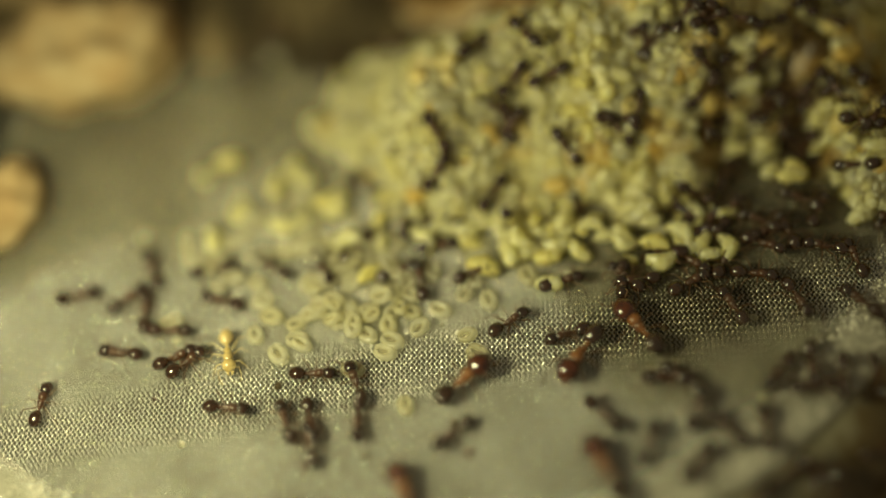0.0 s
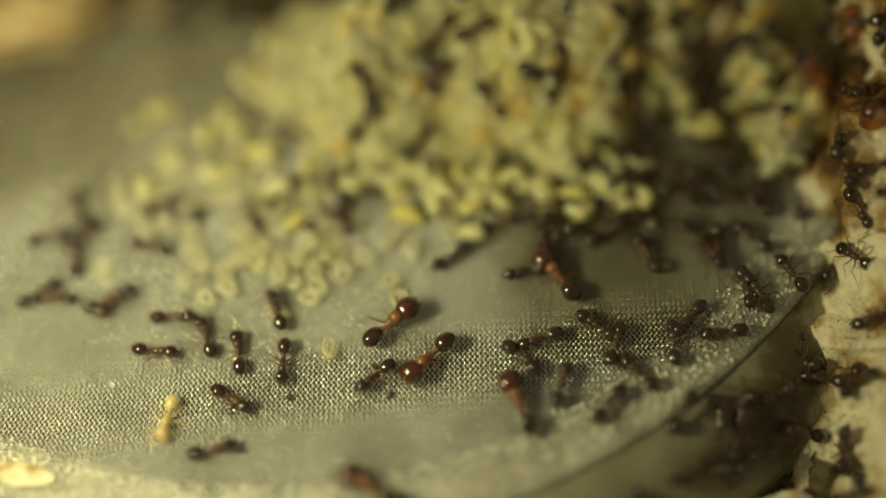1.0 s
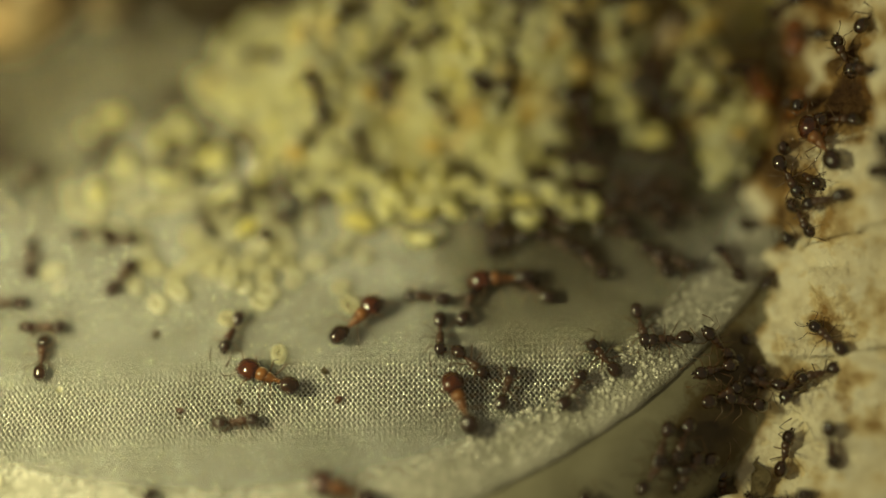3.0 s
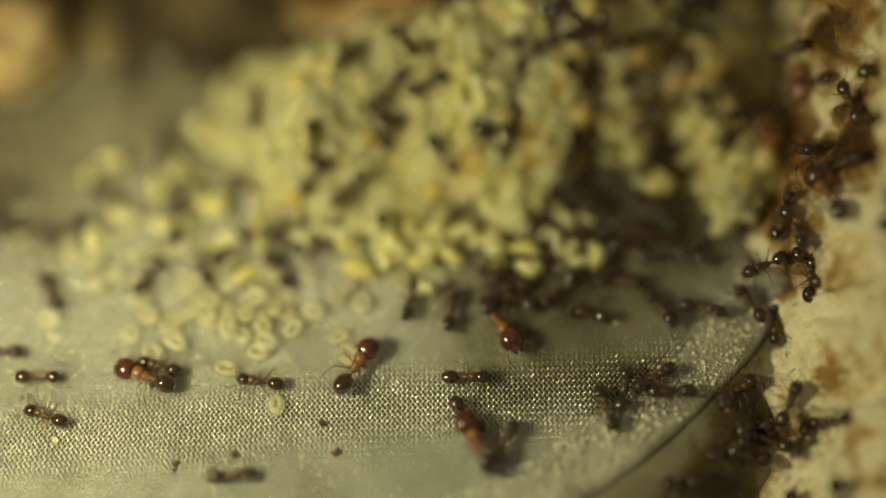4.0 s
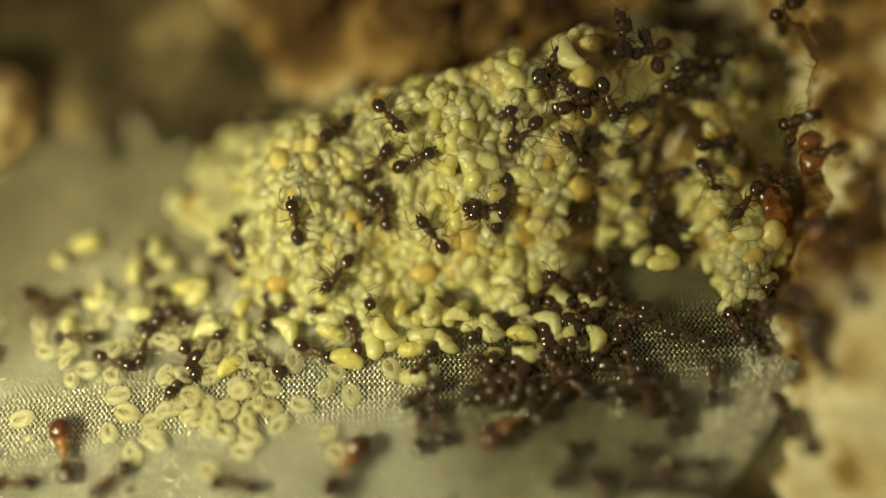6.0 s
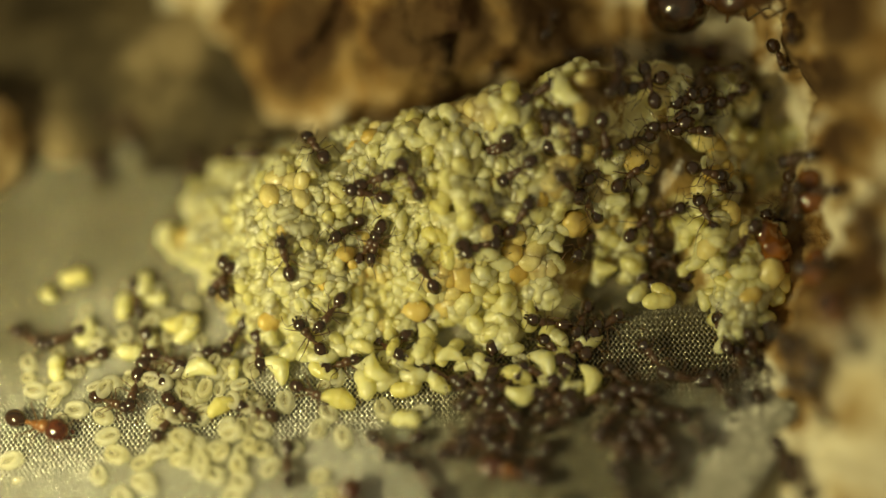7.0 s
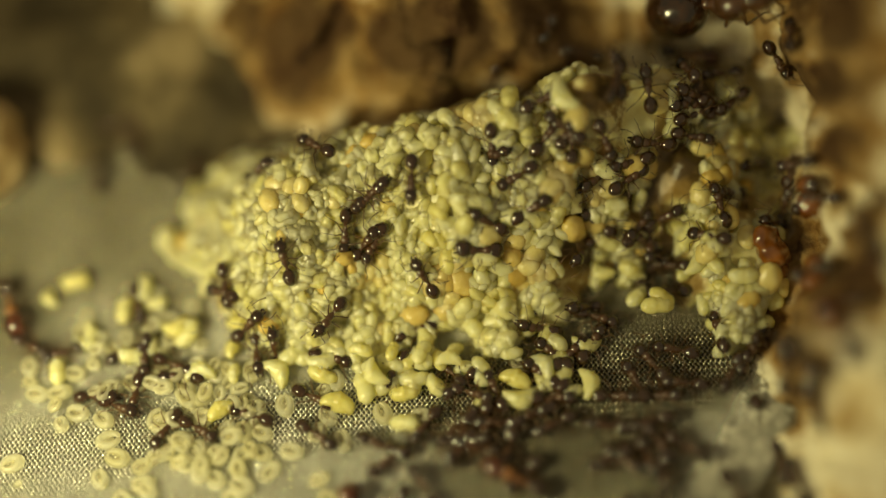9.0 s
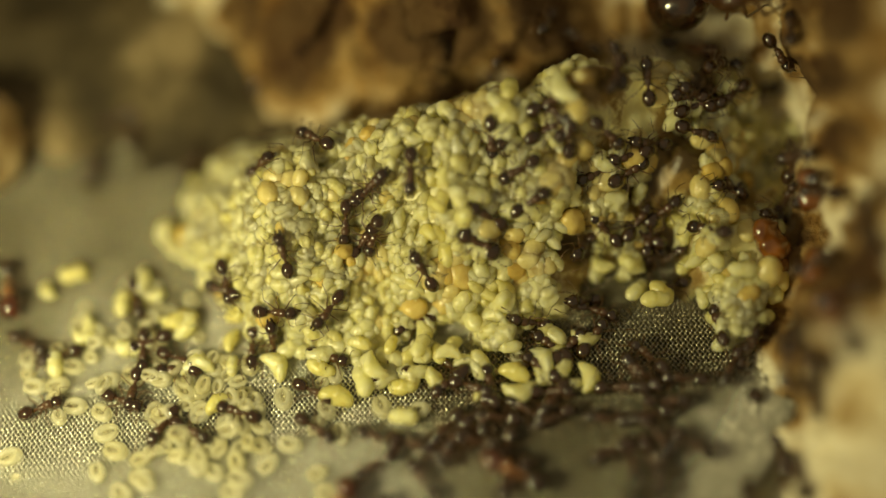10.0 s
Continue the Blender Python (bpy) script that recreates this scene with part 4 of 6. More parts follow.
# ---- what moves ----
def crawl(ant, rows):
    """An ant's way over the surfaces: rows of seconds, place in millimetres and heading."""
    if len(rows) == 1:          # it stays, and only shifts about
        t, x, y, z, hx, hy, hz = rows[0]
        s = random.Random(int(x * 131 + y * 17))
        rows = [(u, x + s.uniform(-0.12, 0.12), y + s.uniform(-0.12, 0.12), z, hx + s.uniform(-0.2, 0.2), hy + s.uniform(-0.2, 0.2), hz) for u in (0, 2.4, 5.1, 7.6, 10)]
    keyed = [(t, perch(*r)) for t, *r in rows]
    if keyed[0][0] > 0:
        keyed.insert(0, (0.0, keyed[0][1]))
    if keyed[-1][0] < 10:
        keyed.append((10.0, keyed[-1][1]))
    full = [keyed[0]]
    for (t0, m0), (t1, m1) in zip(keyed, keyed[1:]):     # no wide turn in one go
        q0, q1 = m0.to_quaternion(), m1.to_quaternion()
        angle = q0.rotation_difference(q1).angle
        angle = min(angle, 2 * math.pi - angle)
        if angle > 1.2:
            for f in ((0.5,) if angle < 2.3 else (0.33, 0.67)):
                full.append((t0 + (t1 - t0) * f, Matrix.LocRotScale(m0.translation.lerp(m1.translation, f), q0.slerp(q1, f), None)))
        full.append((t1, m1))
    walk(ant, full)
    legs = [o for o in ant.children if o.name.startswith("leg")]
    way = [(t0, t1, (m1.translation - m0.translation).length / MM) for (t0, m0), (t1, m1) in zip(full, full[1:])]
    if sum(w[2] for w in way) < 2.5:
        return
    for j, leg in enumerate(legs):                       # two sets of three take turns
        hip, side = leg.matrix_basis.copy(), 1 if j in (0, 2, 4) else -1
        steps, swing = [(0.0, hip)], 1
        for t0, t1, far in way:
            count = max(1, min(round((t1 - t0) / 0.25), round(far / 0.35)))
            for k in range(count):
                swing = -swing
                size = min(20, 8 + far * 6) if far > 0.3 else 0
                steps.append((t0 + (t1 - t0) * (k + 0.5) / count, hip @ pose(0, 0, 0, 0, 0, size * swing * side)))
        steps.append((10.0, hip))
        walk(leg, steps)


def motions():
    workers, soldiers = iter(WORKERS), iter(SOLDIERS)
    crawl(next(workers), [(1, -2.07, -11.03, -0.02, -0.03, -1, -0.03), (1.5, -2.13, -10.1, 0.03, 0.1, -0.99, -0.05), (2, -2.13, -9.78, 0.04, 0.1, -0.99, -0.05), (2.5, -2.6,
        -9.57, 0.05, 0.1, -0.99, -0.04), (4, -0.92, -9.6, 0.03, -0.99, 0.16, 0.01), (4.5, -1.26, -9.77, 0.03, -0.99, 0.16, 0.01), (5, -1.24, -9.65, 0.04,
        -0.99, 0.16, 0.01), (5.5, -1.16, -9.6, 0.04, -0.99, 0.16, 0.01), (6, -1.3, -9.58, 0.04, -0.99, 0.16, 0.01), (7.5, 2.02, -5.83, -0.02, 0.81, -0.58,
        0.02)])
    crawl(next(soldiers), [(0, 1.96, -9.7, 0.06, 0.77, 0.64, -0.05), (0.5, 2.09, -9.84, 0.05, 0.77, 0.64, -0.05), (1, 2.18, -9.63, 0.07, 0.77, 0.64, -0.05), (1.5, 2.3, -9.61,
        0.07, 0.77, 0.64, -0.05), (2, 2.52, -9.57, 0.08, 0.77, 0.64, -0.05), (2.5, 2.69, -9.49, 0.07, 0.77, 0.64, -0.05), (4, 2.88, -9.15, 0.07, 0.54, 0.84,
        -0.05)])
    crawl(next(workers), [(1.5, 1.62, -11.79, -0.04, -0.77, -0.63, 0.03), (2, 3.72, -10.3, 0.03, -0.8, -0.6, -0.03), (2.5, 5.24, -9.09, 0.01, -0.79, -0.61, 0.04), (4, 6.71,
        -6.62, 0.05, 0.16, 0.99, -0.03), (7.5, 6.27, -8.05, 0.02, -0.54, 0.84, -0.02)])
    crawl(next(soldiers), [(0, 6.63, -8.64, 0, -0.6, -0.8, 0.01), (0.5, 5.52, -10.55, 0.01, -0.78, -0.62, 0), (1, 3.76, -11.12, 0, -0.73, -0.69, -0.01), (1.5, 4.44, -12.11,
        0.02, -0.97, -0.23, -0.02), (2, 2.08, -13.03, 0.01, -1, 0.05, 0), (2.5, 0.11, -12.51, 0, -0.91, 0.42, -0.03), (3.8, -3.6, -9.9, 0.0, -0.92, 0.35, 0.0), (4.5, -8.9, -8.1, 0.0, -0.75, 0.66, 0.0), (5, -8.5, -7.9, 0.03, -0.23, 0.97, -0.04), (6, -8.06, -8.06, 0.03, -0.23, 0.97, -0.04), (7.5, -9.65, -3.72, -0.04, 0.23, -0.97, -0.03), (8, -9.98,
        -2.19, -0.01, 0.19, -0.98, -0.02), (8.5, -10.13, -1.35, 0.02, 0.24, -0.97, -0.02), (9, -10.9, 0.16, 0.06, 0.37, -0.93, -0.03), (9.5, -10.95, 0.7,
        0.04, 0.24, -0.97, -0.01), (10, -10.99, 0.7, 0.04, 0.24, -0.97, -0.01)])
    crawl(next(workers), [(0.5, -3.95, -11.04, -0.04, 0.23, -0.97, -0.02), (1, -4.09, -12.59, -0.02, 0.84, -0.54, -0.01), (1.5, -1.83, -13.45, -0.03, 1, 0.06, 0)])
    crawl(next(workers), [(1.5, -4.67, -14.64, 0.03, 0.97, 0.23, -0.03), (2, -5.17, -16.98, -0.02, 0.43, 0.9, 0)])
    crawl(next(soldiers), [(0, -0.13, -14.3, 0.01, -0.36, 0.93, -0.02), (0.5, 0.77, -16.41, -0.02, -0.44, 0.9, 0.02), (1, 1.6, -16.42, -0.01, -0.87, 0.5, 0.02), (1.5, 2.48,
        -16.55, 0.01, -0.95, 0.3, -0.01), (2, 2.66, -16.45, 0, -0.95, 0.3, -0.01), (2.5, 2.56, -16.41, 0, -0.95, 0.3, -0.01)])
    crawl(next(workers), [(0, 9.86, -9.83, -0.03, -1, 0.04, 0.01), (0.5, 9.53, -9.95, -0.02, -0.89, -0.46, 0.02), (1, 8.17, -10.44, -0.01, -0.95, -0.32, 0), (1.5, 8.04, -10.84,
        0, -1, 0.04, -0.01), (2, 7.8, -10.96, 0, -1, 0.04, -0.01), (2.5, 7.1, -10.95, -0.01, 0.03, -1, 0.02), (4, 5.06, -6.02, 0.01, -0.26, -0.97, 0), (4.5,
        5.4, -5.36, 0.01, -0.47, -0.88, -0.01), (5, 5.93, -4.84, 0, -0.54, -0.84, 0), (6, 5.93, -4.84, 0, -0.54, -0.84, 0), (7.5, 7.27, -3.41, -0.04, -0.67,
        0.74, 0.03)])
    crawl(next(soldiers), [(0, 7.3, -13.5, 0.01, -0.45, 0.9, 0.0), (0.5, 7.25, -13.3, 0.03, -0.4, 0.92, -0.02), (1, 7.2, -13.18, 0.02, -0.33, 0.94, -0.03), (1.5, 7.06, -13.13,
        0.02, -0.33, 0.94, -0.03), (2, 7.01, -13.21, 0.02, -0.33, 0.94, -0.03), (2.5, 6.8, -13.26, 0.02, -0.33, 0.94, 0), (4, 7.67, -12.46, 0.03, -0.42, 0.91,
        -0.03)])
    crawl(next(workers), [(1.5, 8.78, -12.41, 0.03, 0.42, 0.91, -0.02)])
    crawl(next(workers), [(1.5, 10.43, -9.93, -0.04, -0.78, 0.62, -0.01), (2, 10.08, -9.88, -0.04, -0.78, 0.62, -0.01), (2.5, 10.25, -9.27, -0.04, -0.78, 0.62, 0.01), (4, 9.36,
        -6.22, 0.01, -0.95, 0.32, 0.02), (7.5, 8.3, -6.63, 0.05, -0.96, 0.28, 0)])
    crawl(next(soldiers), [(1.5, 8.94, -7.72, 0.01, -0.58, 0.81, 0.04), (2.5, 8.94, -7.72, 0.01, -0.58, 0.81, 0.04), (4, 8.63, -7.3, 0.03, 0.53, -0.85, -0.06), (7.5, 9.71,
        -7.89, -0.01, -0.87, 0.5, 0.03)])
    crawl(next(workers), [(1.5, 11.91, -11.99, -0.03, -0.69, 0.72, 0.02), (2, 12.3, -11.3, -0.02, -0.69, 0.72, -0.01), (2.5, 12.7, -11.2, -0.02, -0.69, 0.72, -0.01), (4, 12.72,
        -11.06, -0.02, -0.31, 0.95, -0.01), (4.5, 12.77, -11.04, -0.02, -0.31, 0.95, -0.01), (5, 12.86, -11.03, -0.02, -0.31, 0.95, -0.01), (5.5, 12.89,
        -10.75, -0.01, -0.31, 0.95, 0.01), (6, 12.5, -10.46, -0.01, -0.31, 0.95, 0.01)])
    crawl(next(workers), [(1.5, 10.63, -13.25, 0, 0.67, 0.75, -0.01), (2.5, 10.63, -13.25, 0, 0.67, 0.75, -0.01), (4, 13.46, -10.27, 0.01, 0.23, 0.97, 0.03), (4.5, 13.46,
        -10.23, 0.02, 0.23, 0.97, 0.03), (5, 13.89, -9.41, 0.06, 0.23, 0.97, -0.02), (5.5, 13.83, -9.47, 0.05, 0.23, 0.97, -0.02), (6, 13.72, -9.6, 0.05,
        0.23, 0.97, -0.02)])
    crawl(next(workers), [(1.5, 14.07, -9.73, 0.04, -0.7, -0.72, -0.04), (2.5, 14.07, -9.73, 0.04, -0.7, -0.72, -0.04), (4, 14.7, -9.81, 0.02, 0.85, 0.52, 0.01)])
    crawl(next(workers), [(0.5, 16.38, -10, 0.02, -0.14, -0.99, -0.06), (1, 16.41, -8.45, 0.03, 0.12, -0.99, 0), (1.5, 16.16, -7.79, 0.02, -0.21, -0.98, 0.01), (2, 14.97,
        -7.34, 0.01, 0.67, -0.74, 0.03), (4, 16.89, -6.82, 0, 0.96, -0.28, -0.01), (4.5, 16.41, -6.99, 0.02, 1, -0.06, -0.01), (5, 15.21, -6.71, -0.01, 0.96,
        -0.28, 0.02), (5.5, 14.49, -6.8, 0, 0.96, -0.28, 0.02), (6, 14.17, -7.06, 0, 0.96, -0.28, 0.02), (7.5, 13.39, -7.2, 0.01, -0.9, -0.43, 0.01)])
    crawl(next(workers), [(0.5, 18.64, -8.51, 0.02, -0.52, 0.85, -0.06), (1, 18.31, -7.97, 0.07, -0.48, 0.88, -0.04), (1.5, 18.18, -7.66, 0.04, -0.48, 0.88, -0.07), (2, 18.05,
        -7.79, 0.05, -0.48, 0.88, -0.07), (2.5, 17.94, -7.39, -0.01, -0.48, 0.88, -0.01), (4, 18.87, -6.67, 0, -0.5, 0.86, -0.11), (7.5, 18.43, -2.28, 0.44,
        -0.54, 0.84, 0.05)])
    crawl(next(workers), [(0, 15.34, -9.46, 0.02, -0.05, -1, 0.02), (0.5, 15.43, -7.62, 0.02, -0.05, -1, 0.01), (1, 15.54, -6.39, -0.01, -0.08, -1, 0.03), (1.5, 15.55, -5.67,
        -0.02, 0.01, -1, 0), (2, 15.47, -5.21, -0.02, 0.01, -1, 0), (2.5, 15.16, -4.81, 0, 0.01, -1, 0), (4, 16.02, -4.07, -0.01, 0.99, 0.15, 0.01), (4.5,
        18.23, -3.8, 0.01, 0.97, 0.23, 0.03), (5, 19.19, -3.73, -0.12, 0.61, 0.56, 0.56), (5.5, 19.53, -3.89, 0.64, 0.52, 0.85, -0.04), (6, 19.54, -3.86,
        0.74, 0.82, 0.39, 0.42), (7.5, 18.35, -3.93, 0.01, -0.52, -0.85, -0.01)])
    crawl(next(workers), [(1.5, 20.86, -7.66, 0.97, -0.54, 0.74, -0.39), (2, 20.85, -6.78, 1.42, -0.54, 0.66, -0.52), (2.5, 20.78, -6.56, 0.41, -0.68, 0.63, 0.37), (4, 21.21,
        -6.17, 1.54, -0.47, -0.37, 0.8), (7.5, 20.8, -5.07, 2.77, 0.27, 0.87, 0.41)])
    crawl(next(workers), [(0.5, 20.4, -10.23, -0.04, -0.85, -0.5, -0.17), (1, 21.24, -9.94, 0.56, -0.77, -0.07, -0.63), (1.5, 21.27, -9.96, 0.55, -0.77, -0.07, -0.63), (2,
        21.28, -9.93, 0.61, -0.82, -0.18, -0.54), (2.5, 22.16, -10.59, 0.55, -0.92, 0.33, -0.2), (4, 19.92, -10.93, -0.16, 0.52, 0.73, -0.44), (4.5, 20.44,
        -10.36, -0.04, 0.03, 0.92, 0.39), (5, 20.63, -8.8, 0.57, -0.36, 0.92, 0.14), (5.5, 20.58, -8.7, 0.57, -0.27, 0.95, 0.17), (6, 20.27, -8.44, 0.3,
        -0.46, 0.78, 0.43)])
    crawl(next(workers), [(0.5, 19.77, -12.88, -2.05, 0.44, 0.38, 0.81), (1, 20.49, -12.23, -0.36, 0.28, 0.29, 0.92), (1.5, 21.19, -11.82, 0.61, -0.64, -0.59, -0.49), (2,
        21.18, -12.01, 0.13, -0.82, -0.3, -0.48), (2.5, 21.08, -12.06, 0.07, -0.82, -0.3, -0.48), (4, 21.5, -11.62, 0.08, -0.51, 0.22, -0.83), (4.5, 21.75,
        -12.32, 0.74, -0.88, 0.38, -0.28), (5, 21.84, -12.39, 0.74, -0.93, 0.32, -0.19), (5.5, 21.92, -12.43, 0.81, -0.87, 0.38, -0.3)])
    crawl(next(workers), [(0.5, 15.10, -13.39, -0.49, -0.93, 0.36, -0.08), (1, 15.30, -13.25, -0.49, -0.93, 0.37, -0.01), (1.5, 16.06, -13.41, -0.74, -0.93, 0.37, -0.01), (2, 16.06, -12.17, -0.39, -0.58, -0.82, 0.02), (2.5, 16.74, -11.63, -0.40, -0.72, -0.7, -0.03), (4, 17.62, -11.32, -0.51, -0.58, 0.82, 0.04)])
    crawl(next(workers), [(1.5, 15.53, -14.19, -0.86, -0.26, -0.96, 0.06)])
    crawl(next(workers), [(1.5, 13.51, -15.59, -0.86, 0.84, 0.54, -0.02), (2, 12.29, -17.51, -1.54, 0.6, 0.79, 0.08), (2.5, 11.78, -17.82, -1.57, 0.84, 0.54, 0.09)])
    crawl(next(workers), [(0, 18.35, -13.51, -1.75, -0.92, 0.02, -0.38), (0.5, 16.40, -14.01, -1.05, -0.91, 0.41, -0.01), (1, 18.20, -13.78, -1.83, -0.87, 0.39, -0.31), (1.5, 17.80, -13.95, -1.73, -0.71, 0.29, -0.64), (2, 17.26, -13.57, -1.19, 0.39, 0.84, 0.38), (2.5, 18.18, -12.60, -1.11, -0.75, 0.32, -0.58)])
    crawl(next(workers), [(0.5, 13.58, -13.37, -0.20, 0.98, 0.18, 0.01), (1, 15.53, -13.16, -0.51, 0.86, 0.52, -0.01), (1.5, 17.26, -10.85, -0.35, 0.86, 0.49, -0.15), (2, 18.42, -9.94, -0.39, -0.6, -0.8, -0.1), (2.5, 16.91, -10.43, -0.13, -0.98, -0.18, 0.04), (4, 17.89, -10.17, -0.32, 0.59, 0.06, 0.8), (4.5, 18.4, -8.79, 0.02,
        -0.11, 0.99, -0.07), (5, 18.62, -8.14, 0.06, -0.43, 0.9, -0.04), (5.5, 17.35, -7.23, 0, -0.51, 0.86, -0.01), (6, 17.07, -6.31, -0.01, 0.21, 0.98,
        0.01), (7.5, 17.95, -4.53, 0, -0.69, 0.72, 0.01), (8, 17.67, -4.93, -0.01, -0.69, 0.72, 0.01), (8.5, 16.8, -4.24, -0.01, -0.69, 0.72, 0.02), (9,
        16.25, -2.94, 0, -0.98, 0.22, 0.02), (9.5, 14.95, -2.9, 0.02, -0.81, -0.58, 0), (10, 14.87, -4.14, 0.01, -0.69, 0.72, 0)])
    crawl(next(workers), [(1.5, 17.81, -15.76, -2.97, -0.99, 0.06, 0.08)])
    crawl(next(workers), [(0.5, 20.14, -13.06, -1.91, -0.21, 0.64, 0.73), (1, 20.32, -15.15, -2.24, -0.48, 0.75, 0.45), (1.5, 20.98, -16.15, -0.59, -0.8, 0.34, -0.5), (2,
        21.37, -16.36, -0.52, -0.84, 0.34, -0.43), (2.5, 21.3, -14.69, -0.3, -0.39, -0.92, -0.06)])
    crawl(next(workers), [(1, -9.63, -8.2, 0.03, 0.92, 0.4, 0.01), (1.5, -9.42, -8.24, 0.03, 0.92, 0.4, 0.01), (2, -8.92, -6.62, -0.01, 0.58, 0.81, -0.03), (2.5, -8, -6, -0.04,
        0.99, 0.12, 0.01), (4, -5.06, -8.83, 0.03, -0.96, 0.28, 0), (4.5, -5.23, -8.83, 0.03, -0.96, 0.28, 0), (5, -5.27, -8.93, 0.03, -0.96, 0.28, 0), (5.5,
        -5.37, -9.26, 0.02, -0.96, 0.28, 0.02), (6, -6.12, -9.13, 0.02, -0.76, -0.65, 0.01)])
    crawl(next(workers), [(0, -3.97, -9.1, 0.01, 1, -0.04, 0.04), (0.5, -4.46, -8.99, 0.02, 1, -0.05, 0), (1, -6.74, -8.98, 0.03, 1, -0.01, -0.01), (1.5, -9.21, -8.97, 0.02, 1,
        -0.04, 0), (2, -10.01, -9.27, 0.01, 1, -0.04, 0.01), (2.5, -10.04, -9.15, 0.01, 1, -0.04, 0.01)])
    crawl(next(workers), [(1, -7.34, -10.45, 0.01, 0.99, -0.12, -0.01), (1.5, -10.49, -10.05, 0, 0.99, -0.16, 0.01), (4, -9.41, -10.86, 0, -0.94, 0.35, 0.01)])
    crawl(next(workers), [(0, -10.02, -6.97, 0.01, 1, -0.06, -0.01), (0.5, -10.98, -7.04, 0.02, 0.99, 0.12, -0.02), (1, -12.5, -7.73, 0, 0.83, 0.56, -0.01), (1.5, -13.18,
        -8.57, -0.02, 0.99, 0.16, 0.05)])
    crawl(next(workers), [(0, -9.15, -8.43, 0.03, 0.78, 0.62, -0.03), (0.5, -9.23, -8.34, 0.03, 0.78, 0.62, -0.03), (1, -9.24, -8.19, 0.03, 0.78, 0.62, -0.03), (1.5, -8.58,
        -7.61, 0.02, 0.78, 0.63, -0.02), (2, -8.36, -6.27, -0.03, 0.18, 0.98, -0.03), (2.5, -8.03, -5.32, -0.06, 0.62, 0.78, 0), (4, -6.05, -4.6, -0.02,
        -0.44, -0.9, 0), (4.5, -6.04, -3.99, 0, -0.44, -0.9, -0.05), (5, -6.24, -3.66, 0, -0.44, -0.9, -0.05), (5.5, -5.84, -2.68, 0, -0.57, -0.82, -0.02),
        (6, -4.93, -2.42, 0.01, -0.84, -0.54, 0), (7.5, -4.48, -3.48, 0, 0.98, 0.19, -0.01), (8, -4.95, -3.74, 0, 0.95, 0.31, -0.01), (8.5, -6.08, -4, 0,
        0.98, 0.19, 0), (9, -6.9, -3.88, -0.03, 1, -0.04, 0.02), (9.5, -7.61, -3.93, -0.05, 0.98, 0.19, 0.05), (10, -9.01, -4.56, -0.07, 0.94, 0.34, 0)])
    crawl(next(workers), [(0.5, 6.16, -7.82, 0.02, -0.96, -0.29, -0.01), (1, 7.72, -7.42, 0.05, -0.98, -0.2, -0.02), (1.5, 7.24, -8.38, 0.02, -0.07, 1, 0.04), (2, 7.31, -8.39,
        0.02, -0.07, 1, 0.04), (2.5, 7.41, -8.37, 0.02, -0.07, 1, 0.03), (4, 7.24, -9.6, -0.02, 1, -0.03, -0.01), (7.5, 4.56, -6.35, 0.01, -0.91, 0.42, 0)])
    crawl(next(workers), [(0, 18.49, 0.71, 2.1, 0.92, 0.21, -0.32), (0.5, 21.36, 0.76, 1.48, 0.99, 0.13, 0.08), (1, 22.13, 0.52, 1.69, -0.35, 0.91, -0.23), (1.5, 22.17, 2.16,
        1.85, -0.39, -0.81, -0.45), (2, 22.11, 2.18, 1.84, -0.39, -0.81, -0.45), (2.5, 22.06, 2.18, 1.84, -0.39, -0.81, -0.45), (4, 18.28, 3.28, 1.84, 0.61,
        0.78, 0.14), (7.5, 17.57, 3.79, 2.86, 0.76, 0.1, -0.64), (8, 17.86, 3.85, 2.71, 0.86, 0, -0.51), (8.5, 18.28, 3.97, 2.42, 0.85, 0, -0.52), (9, 19.7,
        4.57, 1.23, 0.59, 0.43, -0.68), (9.5, 20.91, 4.72, 0.46, 0.72, 0.55, 0.42), (10, 21.38, 5.15, 0.68, -0.11, 0.74, 0.67)])
    crawl(next(soldiers), [(1, 22.03, -3.8, 4.39, -0.63, 0.77, 0.1), (1.5, 21.81, -3.45, 4.17, -0.64, 0.77, 0.1), (2, 21.7, -3.34, 4.14, -0.37, 0.92, -0.13), (2.5, 21.84, -3.98,
        4.25, -0.31, 0.94, -0.14)])
    crawl(next(workers), [(1.5, 19.61, -16.78, -1.57, -0.94, 0.06, -0.35)])
    crawl(next(workers), [(1.5, 11.55, -17.20, -1.06, -0.13, 0.99, 0.04)])
    crawl(next(workers), [(1.5, -11.79, -7.96, 0.03, -0.98, 0.22, -0.04)])
    crawl(next(workers), [(1.5, -7.93, -5.67, -0.05, -0.96, 0.27, -0.01), (2.5, -7.93, -5.67, -0.05, -0.96, 0.27, -0.01), (4, -9.8, -2.2, -0.01, -0.79, -0.62, 0.01), (8.5,
        -7.99, -1.39, -0.03, -0.95, -0.3, 0), (9, -8.47, -1.89, -0.04, -0.95, -0.31, 0.02), (9.5, -8.5, -2.36, -0.05, -0.95, -0.31, 0.02)])
    crawl(next(workers), [(1.5, -11.15, -6.08, -0.02, -0.05, 1, 0), (2.5, -11.15, -6.08, -0.02, -0.05, 1, 0), (7.5, -7, -2.28, -0.03, -0.94, -0.34, -0.01), (8, -6.52, -2.34,
        -0.01, -0.94, -0.35, -0.02), (8.5, -5.91, -2.27, -0.01, -0.94, -0.35, -0.02), (9, -5.75, -2.08, -0.01, -0.94, -0.34, 0), (9.5, -5.05, -2.01, 0.01,
        -0.94, -0.34, 0), (10, -4.79, -1.93, 0.02, -0.94, -0.34, -0.04)])
